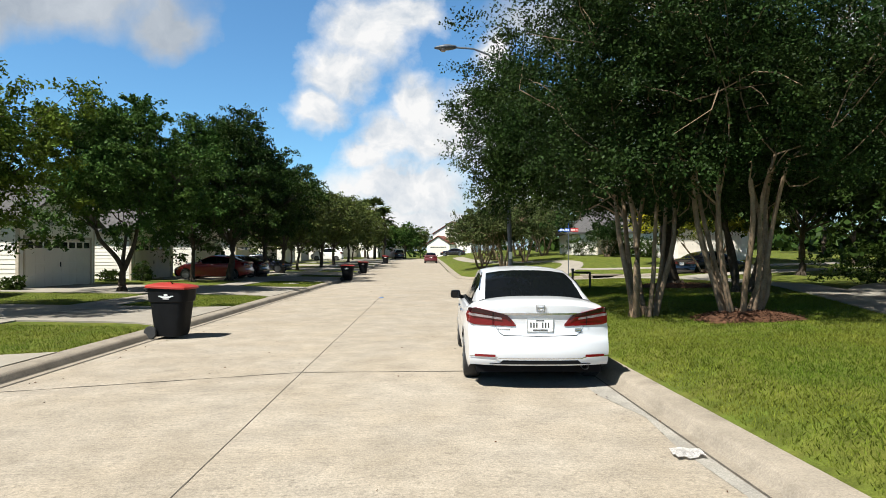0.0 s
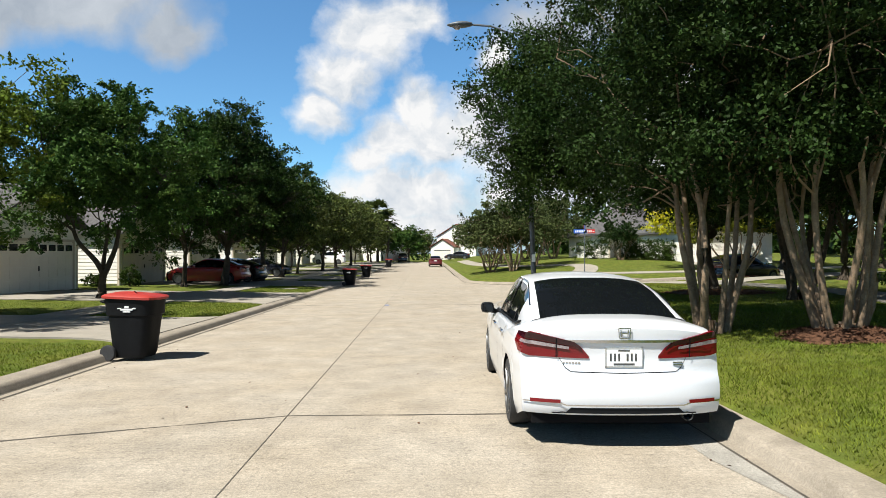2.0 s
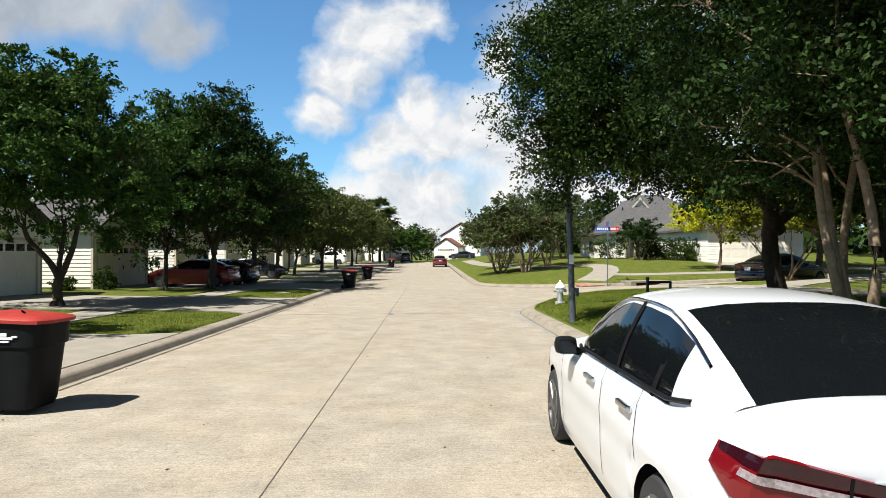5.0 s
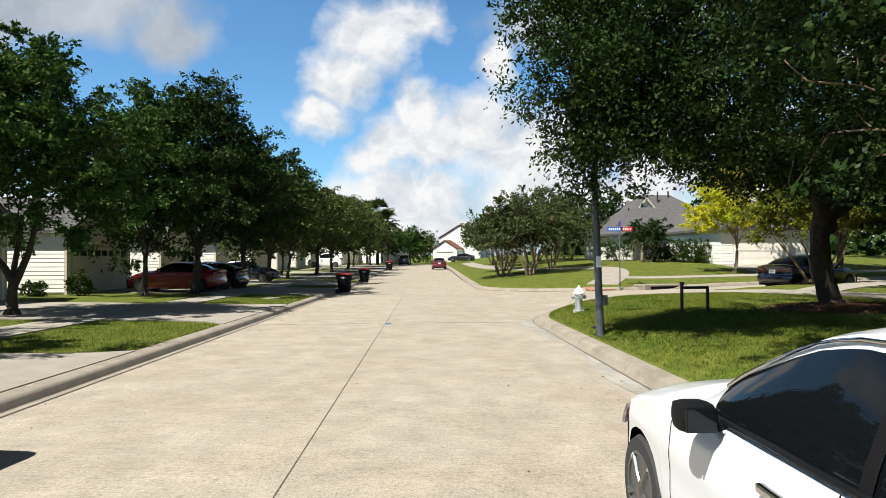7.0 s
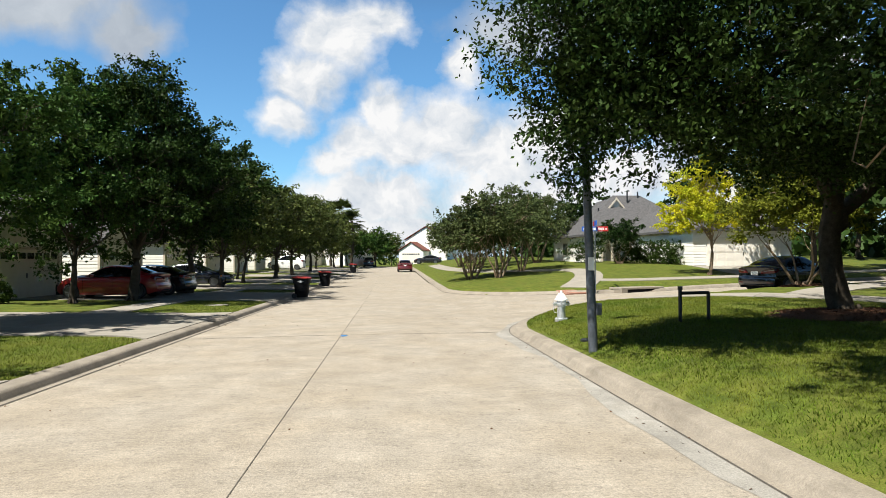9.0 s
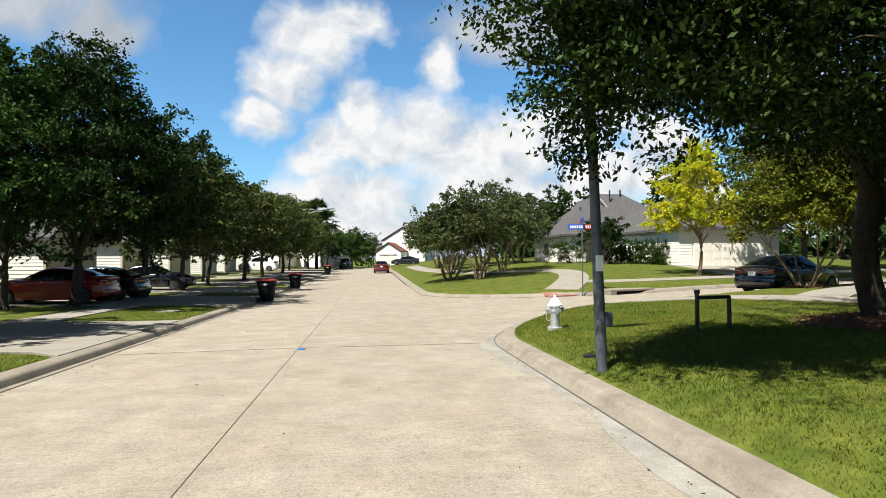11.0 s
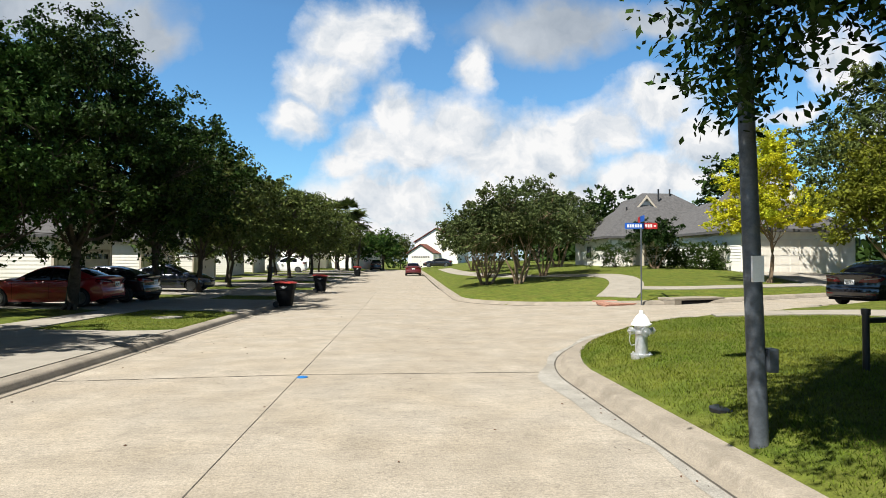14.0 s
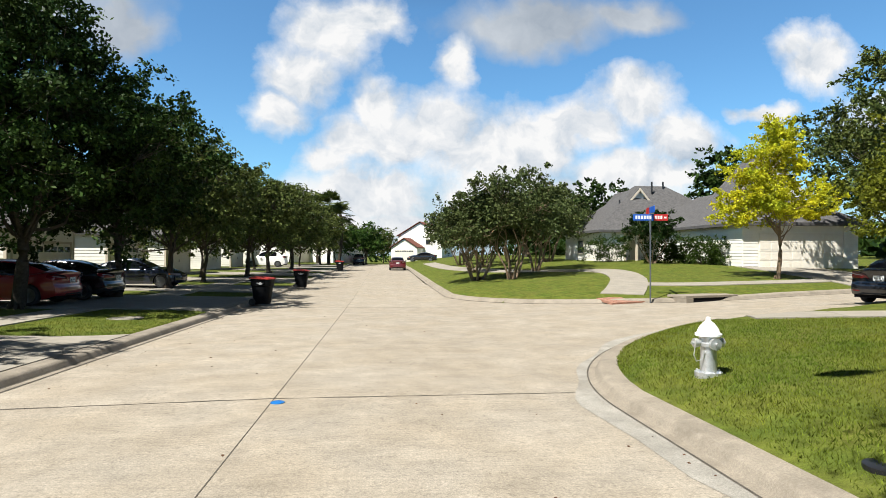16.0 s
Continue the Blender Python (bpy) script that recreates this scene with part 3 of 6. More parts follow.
def leaf_cloud(rng, centres, spread, count, length, width, droop=0.2, up=0.35, sprays=6):
    """Leaves strung along short sprays that leave each clump centre; an array of four corners each."""
    k = len(centres)
    middle = centres.mean(0)
    away = centres - middle
    away /= np.linalg.norm(away, axis=1, keepdims=True) + 1e-6
    ways = rng.normal(0, 1, (k, sprays, 3)) + away[:, None] * 0.7
    ways /= np.linalg.norm(ways, axis=2, keepdims=True)
    ways *= np.array([1.9, 1.9, 1.15])
    pick, twig = rng.integers(0, k, count), rng.integers(0, sprays, count)
    reach = (rng.random(count) ** 0.7 * spread[pick])[:, None]
    c = centres[pick] + ways[pick, twig] * reach + rng.normal(0, 1, (count, 3)) * (spread[pick] * 0.17)[:, None]
    c[:, 2] -= 0.25 * reach[:, 0] ** 2
    a = rng.normal(0, 1, (count, 3)) + ways[pick, twig] * 0.4
    a[:, 2] -= droop
    a /= np.linalg.norm(a, axis=1, keepdims=True)
    nrm = rng.normal(0, 1, (count, 3))
    nrm[:, 2] += up * 3
    b = np.cross(a, nrm)
    b /= np.linalg.norm(b, axis=1, keepdims=True) + 1e-9
    nn = np.cross(a, b)
    s = rng.uniform(0.65, 1.25, (count, 1))
    L, W = length * s * 0.5, width * s * 0.5
    out = np.empty((count, 4, 3))
    out[:, 0], out[:, 2] = c - a * L, c + a * L + nn * L * 0.25
    out[:, 1], out[:, 3] = c + b * W + nn * W * 0.2, c - b * W + nn * W * 0.2
    return out.reshape(-1, 3)


def crown_points(rng, centre, radii, count, hollow=0.45, flat=-0.55, rough=0.28):
    """Clump centres in an uneven ellipsoid, thicker towards its skin."""
    pts = []
    while len(pts) < count:
        d = rng.normal(0, 1, 3)
        d /= np.linalg.norm(d)
        if d[2] < flat:
            continue
        bulge = 1 + rough * 2 * noise.noise(Vector(d * 1.7) + Vector(centre) * 0.37) + rough * 0.8 * noise.noise(Vector(d * 4.5) + Vector(centre))
        r = (hollow + (1 - hollow) * rng.random() ** 0.5) * bulge
        if rng.random() < 0.13:
            r = bulge * rng.uniform(1.02, 1.2)
        pts.append(np.array(centre) + d * r * np.array(radii))
    return np.array(pts)


def tree(x, y, stems, crowns, leaf, bark, label, leaves=20000, clumps=160, size=(0.10, 0.05), spread=0.42, seed=1, name="tree", group="", stem_r=0.16, fork=2.0, up=0.35, twigs=0.5, rough=0.28, hollow=0.45, flat=-0.55):
    """A tree: tapered stems from the ground, limbs and twigs to clumps, a crown of single leaves."""
    rng = np.random.default_rng(seed)
    base = thing(name, x, y, label=label, category="tree", group=group)
    crown_c = []
    for centre, radii, share in crowns:
        crown_c.append(crown_points(rng, centre, radii, int(clumps * share), hollow, flat, rough))
    cl = np.concatenate(crown_c)
    bm = bmesh.new()
    tips = []
    for bx, by, tx, ty, tz, r, *lift in stems:
        tips.append((limb(bm, rng, (bx, by, lift[0] if lift else -0.15), (tx, ty, tz), r, r * 0.6, 0.035, 8, 10), r))
        if lift:
            continue
        for i in range(10):
            a = rng.random() * 6.28
            cyl(bm, (bx + math.cos(a) * r * 0.8, by + math.sin(a) * r * 0.8, 0.18), (bx + math.cos(a) * r * 1.7, by + math.sin(a) * r * 1.7, -0.12), r * 0.28, r * 0.2, 5)
    mains = []
    for i, (pts, r) in enumerate(tips):
        mine = [c for j, c in enumerate(cl) if min(range(len(tips)), key=lambda q: (Vector(c) - tips[q][0][-1]).length) == i]
        rng.shuffle(mine)
        for c in mine[:max(3, int(12 / len(tips)) + 1)]:
            start = pts[-1 - int(rng.integers(0, 3))]
            mains.append((limb(bm, rng, start, start.lerp(Vector(c), 0.66), r * 0.30, 0.008, 0.10, 6, 6), r))
    nodes = [p for pts, r in mains for p in pts[2:]] + [pts[-1] for pts, r in tips]
    arr = np.array([tuple(p) for p in nodes])
    for c in cl:
        if rng.random() < twigs:
            j = int(np.argmin(((arr - c) ** 2).sum(1)))
            limb(bm, rng, nodes[j], c, 0.014, 0.005, 0.12, 3, 4)
    part("trunk", bm, bark, base, smooth=60)
    lv = leaf_cloud(rng, cl, rng.uniform(0.6, 1.25, len(cl)) * spread, int(leaves * 1.3), size[0] * 1.2, size[1] * 1.36, up=up)
    inner = np.concatenate([np.array(c) + (p - np.array(c)) * rng.uniform(0.25, 0.85, (len(p), 1)) for (c, r, share), p in zip(crowns, crown_c)])
    core = leaf_cloud(rng, inner, np.full(len(inner), spread), int(leaves * 0.22), size[0] * 1.45, size[1] * 1.5, up=up)
    lv = np.concatenate([lv, core])
    crown = new("crown", raw_mesh("crown", lv, 4, leaf))
    crown.parent = base
    return base


def bush(x, y, radii, leaf, label, leaves=5000, size=(0.07, 0.035), seed=3, name="bush", z0=0.0, clumps=60, group=""):
    rng = np.random.default_rng(seed)
    base = thing(name, x, y, label=label, category="shrub", group=group)
    cl = crown_points(rng, (0, 0, radii[2] * 0.5 + z0), (radii[0], radii[1], radii[2] * 0.55), clumps, 0.35, -0.95, 0.15)
    cl[:, 2] = np.maximum(cl[:, 2], 0.06)
    bm = bmesh.new()
    for c in cl[:14]:
        limb(bm, rng, (rng.normal(0, radii[0] * 0.15), rng.normal(0, radii[1] * 0.15), -0.05), c, 0.02, 0.006, 0.08, 3, 5)
    part("stems", bm, BARK, base)
    fol = new("foliage", raw_mesh("foliage", leaf_cloud(rng, cl, np.full(len(cl), min(radii) * 0.24), leaves, *size), 4, leaf))
    fol.parent = base
    return base


def stems_of(count, spread, reach, height, r, seed):
    rng = np.random.default_rng(seed)
    out = []
    for i in range(count):
        a = 6.2832 * (i + rng.random() * 0.5) / count
        out.append((math.cos(a) * spread, math.sin(a) * spread, math.cos(a) * reach, math.sin(a) * reach, height * rng.uniform(0.9, 1.1), r * rng.uniform(0.75, 1.15)))
    return out


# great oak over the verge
# clump at z 8.2, mostly above the view, is added to block sun
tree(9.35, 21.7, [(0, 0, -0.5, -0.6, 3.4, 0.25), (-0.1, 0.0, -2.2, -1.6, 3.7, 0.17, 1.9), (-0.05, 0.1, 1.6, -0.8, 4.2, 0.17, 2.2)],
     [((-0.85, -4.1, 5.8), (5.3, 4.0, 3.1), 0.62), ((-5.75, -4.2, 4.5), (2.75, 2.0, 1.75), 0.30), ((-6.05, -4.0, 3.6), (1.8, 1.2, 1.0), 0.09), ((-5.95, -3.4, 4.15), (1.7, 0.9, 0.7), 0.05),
      # clump at z 6.3 is added to throw shade on the lawn
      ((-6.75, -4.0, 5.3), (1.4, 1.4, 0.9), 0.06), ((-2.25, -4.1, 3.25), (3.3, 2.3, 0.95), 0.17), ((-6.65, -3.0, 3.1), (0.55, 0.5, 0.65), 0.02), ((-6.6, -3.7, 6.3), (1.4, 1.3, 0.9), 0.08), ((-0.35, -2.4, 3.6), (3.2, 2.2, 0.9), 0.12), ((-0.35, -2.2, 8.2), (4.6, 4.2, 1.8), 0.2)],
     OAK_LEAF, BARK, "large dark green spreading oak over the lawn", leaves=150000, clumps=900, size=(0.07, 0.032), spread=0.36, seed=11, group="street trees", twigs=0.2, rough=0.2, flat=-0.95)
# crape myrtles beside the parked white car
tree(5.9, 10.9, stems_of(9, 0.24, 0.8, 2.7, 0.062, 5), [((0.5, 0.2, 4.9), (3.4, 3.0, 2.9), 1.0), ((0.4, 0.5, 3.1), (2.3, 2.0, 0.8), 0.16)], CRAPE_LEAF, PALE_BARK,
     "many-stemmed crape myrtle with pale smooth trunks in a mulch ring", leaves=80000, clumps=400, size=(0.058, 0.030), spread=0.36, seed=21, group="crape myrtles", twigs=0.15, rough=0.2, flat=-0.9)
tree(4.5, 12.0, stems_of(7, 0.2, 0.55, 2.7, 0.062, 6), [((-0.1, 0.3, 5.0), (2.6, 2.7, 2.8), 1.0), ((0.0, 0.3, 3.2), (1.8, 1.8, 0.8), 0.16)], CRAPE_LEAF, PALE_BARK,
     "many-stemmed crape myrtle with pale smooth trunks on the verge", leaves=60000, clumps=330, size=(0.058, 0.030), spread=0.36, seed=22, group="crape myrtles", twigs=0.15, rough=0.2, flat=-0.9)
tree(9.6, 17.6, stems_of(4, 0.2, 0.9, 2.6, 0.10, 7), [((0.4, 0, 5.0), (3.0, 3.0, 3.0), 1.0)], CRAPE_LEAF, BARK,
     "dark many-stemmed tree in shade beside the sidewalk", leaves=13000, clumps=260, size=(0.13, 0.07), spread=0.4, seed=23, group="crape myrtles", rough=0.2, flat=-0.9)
tree(13.9, 13.0, stems_of(3, 0.2, 0.7, 2.2, 0.13, 8), [((0.6, 0, 4.7), (3.4, 3.4, 3.3), 1.0)], OAK_LEAF, BARK,
     "dark green tree beyond the sidewalk", leaves=9000, clumps=240, size=(0.19, 0.10), spread=0.45, seed=24, group="street trees", flat=-0.9)
# left row
tree(-11.9, 24.2, [(0, 0, 0.04, 0, 1.05, 0.17), (0.03, 0, -1.0, -0.1, 2.5, 0.10, 0.85), (0.03, 0, 0.5, 0.2, 2.7, 0.10, 0.85), (0.0, 0.05, -0.1, 0.5, 2.7, 0.08, 0.85)], [((0, 0, 4.5), (3.0, 3.0, 2.7), 0.75), ((-0.6, 0.2, 6.3), (1.6, 1.6, 1.4), 0.25)], ASH_LEAF, BARK,
     "green forked ash tree on the lawn", leaves=46000, clumps=230, size=(0.125, 0.05), spread=0.38, seed=31, group="street trees", flat=-0.9)
tree(-12.4, 15.2, [(0, 0, 0.1, 0, 2.2, 0.16)], [((0, 0, 4.3), (2.8, 2.8, 2.5), 1.0)], LIME_LEAF, BARK,
     "yellow green ash tree beside a driveway", leaves=34000, clumps=190, size=(0.11, 0.045), spread=0.4, seed=32, group="street trees", flat=-0.9)
tree(-12.9, 34.0, [(0, 0, 0.05, 0.1, 2.2, 0.14)], [((0.0, 0, 4.9), (3.1, 3.1, 3.0), 0.8), ((0.2, 0.3, 7.6), (1.6, 1.6, 1.5), 0.2)], ASH_LEAF, BARK,
     "green ash tree with a slim straight trunk", leaves=28000, clumps=250, size=(0.14, 0.06), spread=0.42, seed=33, group="street trees", flat=-0.85)
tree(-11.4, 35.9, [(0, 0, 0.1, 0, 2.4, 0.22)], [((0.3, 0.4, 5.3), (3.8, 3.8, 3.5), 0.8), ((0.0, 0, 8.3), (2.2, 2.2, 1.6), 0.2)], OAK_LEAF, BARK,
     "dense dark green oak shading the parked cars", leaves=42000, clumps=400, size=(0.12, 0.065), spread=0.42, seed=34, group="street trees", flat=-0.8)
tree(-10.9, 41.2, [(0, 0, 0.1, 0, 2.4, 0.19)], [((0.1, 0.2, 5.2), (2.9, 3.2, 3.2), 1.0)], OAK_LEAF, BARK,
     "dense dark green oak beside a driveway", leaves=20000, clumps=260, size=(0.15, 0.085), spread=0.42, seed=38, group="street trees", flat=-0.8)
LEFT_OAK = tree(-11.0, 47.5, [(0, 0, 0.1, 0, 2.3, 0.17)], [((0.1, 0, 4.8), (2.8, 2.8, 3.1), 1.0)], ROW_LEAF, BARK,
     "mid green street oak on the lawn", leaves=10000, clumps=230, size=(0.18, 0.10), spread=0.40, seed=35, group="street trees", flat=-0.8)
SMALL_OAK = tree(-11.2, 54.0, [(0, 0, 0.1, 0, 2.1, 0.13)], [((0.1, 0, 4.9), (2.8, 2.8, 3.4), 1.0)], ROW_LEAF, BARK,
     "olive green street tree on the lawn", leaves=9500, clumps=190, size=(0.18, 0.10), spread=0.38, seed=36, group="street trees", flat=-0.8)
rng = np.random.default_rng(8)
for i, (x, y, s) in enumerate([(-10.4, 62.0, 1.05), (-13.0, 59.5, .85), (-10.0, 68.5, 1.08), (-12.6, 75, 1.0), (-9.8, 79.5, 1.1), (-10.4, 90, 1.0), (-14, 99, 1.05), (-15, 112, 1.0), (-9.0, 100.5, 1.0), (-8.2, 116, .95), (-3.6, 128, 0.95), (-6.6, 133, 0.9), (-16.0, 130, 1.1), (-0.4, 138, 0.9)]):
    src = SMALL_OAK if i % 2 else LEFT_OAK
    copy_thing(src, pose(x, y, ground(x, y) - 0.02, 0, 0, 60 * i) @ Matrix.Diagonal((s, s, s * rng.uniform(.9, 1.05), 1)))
tree(-3.4, 115.5, [(0, 0, 0.1, 0, 1.9, 0.16)], [((0, 0, 3.9), (3.3, 3.0, 2.3), 1.0)], ASH_LEAF, BARK,
     "round bright green tree where the street ends", leaves=5000, clumps=150, size=(0.26, 0.14), spread=0.45, seed=37, group="street trees", flat=-0.8)
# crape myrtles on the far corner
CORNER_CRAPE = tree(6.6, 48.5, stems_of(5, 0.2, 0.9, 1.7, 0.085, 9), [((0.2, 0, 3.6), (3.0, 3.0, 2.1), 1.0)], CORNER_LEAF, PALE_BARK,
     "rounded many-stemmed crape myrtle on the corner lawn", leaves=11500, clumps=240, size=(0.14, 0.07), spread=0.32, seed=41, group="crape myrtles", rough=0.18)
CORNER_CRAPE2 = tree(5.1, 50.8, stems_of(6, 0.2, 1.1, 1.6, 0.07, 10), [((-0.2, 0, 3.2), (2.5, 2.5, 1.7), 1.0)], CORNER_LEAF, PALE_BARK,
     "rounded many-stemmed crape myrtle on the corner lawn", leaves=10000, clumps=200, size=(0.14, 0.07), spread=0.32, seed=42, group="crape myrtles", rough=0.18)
for i, (x, y, s) in enumerate([(9.2, 53.5, .9), (6.2, 59.5, .85), (8.0, 66.0, .9), (7.2, 75.0, .9), (11.5, 72.0, 1.0), (9.5, 86.0, .95), (13.5, 66, 1.1), (11.4, 100, 1.0)]):
    copy_thing(CORNER_CRAPE2 if i % 2 else CORNER_CRAPE, pose(x, y, ground(x, y), 0, 0, 70 * i + 20) @ Matrix.Diagonal((s, s, s, 1)))
# yellow tree and its olive neighbour
tree(18.0, 42.8, [(0, 0, 0.05, 0, 2.3, 0.11)], [((0, 0, 3.4), (2.4, 2.3, 1.3), 0.6), ((-0.2, 0, 4.9), (1.5, 1.5, 1.5), 0.3), ((-0.3, 0, 6.3), (0.8, 0.8, 1.2), 0.12)], YELLOW_LEAF, PALE_BARK,
     "slim tree with bright yellow autumn leaves", leaves=19000, clumps=150, size=(0.11, 0.06), spread=0.30, seed=51, group="street trees")
tree(14.9, 30.7, stems_of(5, 0.2, 1.3, 1.7, 0.05, 12), [((0.3, 0.2, 3.0), (2.4, 2.0, 1.7), 1.0)], OLIVE_LEAF, PALE_BARK,
     "olive yellow many-stemmed shrub tree on the verge", leaves=26000, clumps=230, size=(0.10, 0.05), spread=0.3, seed=52, group="street trees")
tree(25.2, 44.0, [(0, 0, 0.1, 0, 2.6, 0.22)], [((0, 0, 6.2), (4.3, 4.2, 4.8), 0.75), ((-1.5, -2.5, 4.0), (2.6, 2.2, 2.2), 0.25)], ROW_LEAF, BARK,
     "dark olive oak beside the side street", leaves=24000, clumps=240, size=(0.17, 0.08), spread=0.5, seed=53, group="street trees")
for i, (x, y, s) in enumerate([(17.5, 27.0, .95), (20.5, 23.5, 1.0), (16.6, 18.0, .9), (18.5, 12.5, 1.0), (22, 6, 1.1), (25, 17, 1.2), (29, 29, 1.2), (34, 46, 1.2), (31, 68, 1.25), (21, 76, 1.0), (17, 88, 1.1), (40, 58, 1.4), (13.2, 5.5, .9),
                               (-30, 22, 1.1), (-31, 42, 1.2), (-30, 60, 1.2), (-30, 84, 1.3), (-16.5, 3, .9), (18, -6, 1.1)]):
    if i == 0:
        BACK_OAK = tree(x, y, [(0, 0, 0.1, 0, 2.3, 0.17)], [((0.1, 0, 4.7), (2.8, 2.8, 3.0), 1.0)], OAK_LEAF, BARK,
                        "dark green oak in the back gardens", leaves=3600, clumps=140, size=(0.29, 0.16), spread=0.42, seed=39, group="garden trees", flat=-0.85, twigs=0.2)
    else:
        copy_thing(BACK_OAK, pose(x, y, ground(x, y) - 0.02, 0, 0, 47 * i) @ Matrix.Diagonal((s, s, s, 1)))


def far_woods():
    """Woods along the horizon, one loose mass."""
    rng_ = np.random.default_rng(90)
    pts = []
    for i in range(2600):
        side = i % 6
        if side == 0:
            x, y, d = rng_.uniform(-170, 190), rng_.uniform(165, 195), 1.0
        elif side == 1:
            x, y, d = rng_.uniform(-75, -52), rng_.uniform(-40, 180), 0.9
        elif side == 2:
            x, y, d = rng_.uniform(60, 85), rng_.uniform(-40, 180), 0.9
        elif side == 3:
            x, y, d = rng_.uniform(20, 62), rng_.uniform(96, 122), 0.8
        elif side == 4:
            x, y, d = rng_.uniform(42, 58), rng_.uniform(0, 95), 0.8
        else:
            x, y, d = rng_.uniform(-62, -24), rng_.uniform(108, 150), 0.8
        top = (5.5 + 3 * noise.noise(Vector((x * 0.06, y * 0.06, 3)))) * d
        pts.append((x, y, rng_.uniform(0.05, 1) * top))
    lv = leaf_cloud(rng_, np.array(pts), np.full(len(pts), 1.5), 34000, 1.25, 0.85)
    tagged(new("far_woods", raw_mesh("far_woods", lv, 4, OAK_LEAF)), "dark green belt of distant woods", "woods", kind="stuff")


far_woods()


def palm(x, y, h, seed):
    rng = np.random.default_rng(seed)
    base = thing("palm_tree", x, y, label="tall palm with a shaggy trunk and fan fronds", category="tree", group="palms")
    bm = bmesh.new()
    limb(bm, rng, (0, 0, -0.2), (0.2, 0, h), 0.26, 0.2, 0.02, 8, 9)
    part("trunk", bm, BARK, base)
    quads = []
    for i in range(34):
        a, e = rng.random() * 6.28, rng.uniform(-0.7, 1.3)
        d = Vector((math.cos(a) * math.cos(e), math.sin(a) * math.cos(e), math.sin(e)))
        tip = Vector((0.2, 0, h)) + d * rng.uniform(0.8, 1.3)
        side = d.cross(Vector((0, 0, 1))).normalized()
        for k in range(14):
            f = (k - 6.5) / 6.5 * 1.25
            v = (d * math.cos(f) + side * math.sin(f)).normalized() * rng.uniform(1.2, 1.6)
            end = tip + v - Vector((0, 0, 0.28 * abs(f) + 0.15))
            w = d.cross(v).cross(v).normalized() * 0.09 if abs(f) > 0.05 else side * 0.09
            quads += [tip, tip + v * 0.5 + w, end, tip + v * 0.5 - w]
    fr = new("fronds", raw_mesh("fronds", np.array([tuple(q) for q in quads]), 4, ROW_LEAF))
    fr.parent = base


palm(-8.2, 104, 8.6, 1)
palm(-10.4, 110, 9.0, 2)
palm(-7.0, 107, 7.4, 3)


# ---- houses ----
def siding(parent, x0, y0, x1, y1, z0, z1, course=0.19, mat=SIDING):
    """Lap boards between two ends, facing the right of the way from the first to the second."""
    d = Vector((x1 - x0, y1 - y0, 0))
    length = d.length
    d.normalize()
    nrm = Vector((d.y, -d.x, 0))
    me = bpy.data.meshes.new("siding_board")
    bm = bmesh.new()
    pts = [(0, -0.012, course), (0, -0.03, 0), (0, 0.02, 0), (0, 0.02, course)]
    a = [bm.verts.new(p) for p in pts]
    b = [bm.verts.new((length, p[1], p[2])) for p in pts]
    for i in range(4):
        j = (i + 1) % 4
        bm.faces.new((a[i], a[j], b[j], b[i]))
    bm.faces.new(a), bm.faces.new(b[::-1])
    bmesh.ops.recalc_face_normals(bm, faces=bm.faces)
    bm.to_mesh(me)
    bm.free()
    me.materials.append(mat)
    z = z0
    rot = math.atan2(d.y, d.x)
    while z < z1 - 0.05:
        ob = new("siding_board", me)
        ob.parent = parent
        ob.matrix_basis = Matrix.Translation((x0, y0, z)) @ Matrix.Rotation(rot, 4, "Z")
        z += course


def gable_roof(bm, x0, y0, x1, y1, z, h, along_x=True, over=0.35, thick=0.14):
    x0, x1, y0, y1 = x0 - over, x1 + over, y0 - over, y1 + over
    if along_x:
        m_ = (y0 + y1) / 2
        a = [(x0, y0, z), (x1, y0, z), (x1, m_, z + h), (x0, m_, z + h), (x0, y1, z), (x1, y1, z)]
    else:
        m_ = (x0 + x1) / 2
        a = [(x0, y0, z), (x0, y1, z), (m_, y1, z + h), (m_, y0, z + h), (x1, y0, z), (x1, y1, z)]
    for quad in ((0, 1, 2, 3), (3, 2, 5, 4)):
        top = [bm.verts.new(a[i]) for i in quad]
        low = [bm.verts.new((a[i][0], a[i][1], a[i][2] - thick)) for i in quad]
        bm.faces.new(top), bm.faces.new(low[::-1])
        for i in range(4):
            j = (i + 1) % 4
            bm.faces.new((top[i], low[i], low[j], top[j]))
    bmesh.ops.recalc_face_normals(bm, faces=bm.faces)


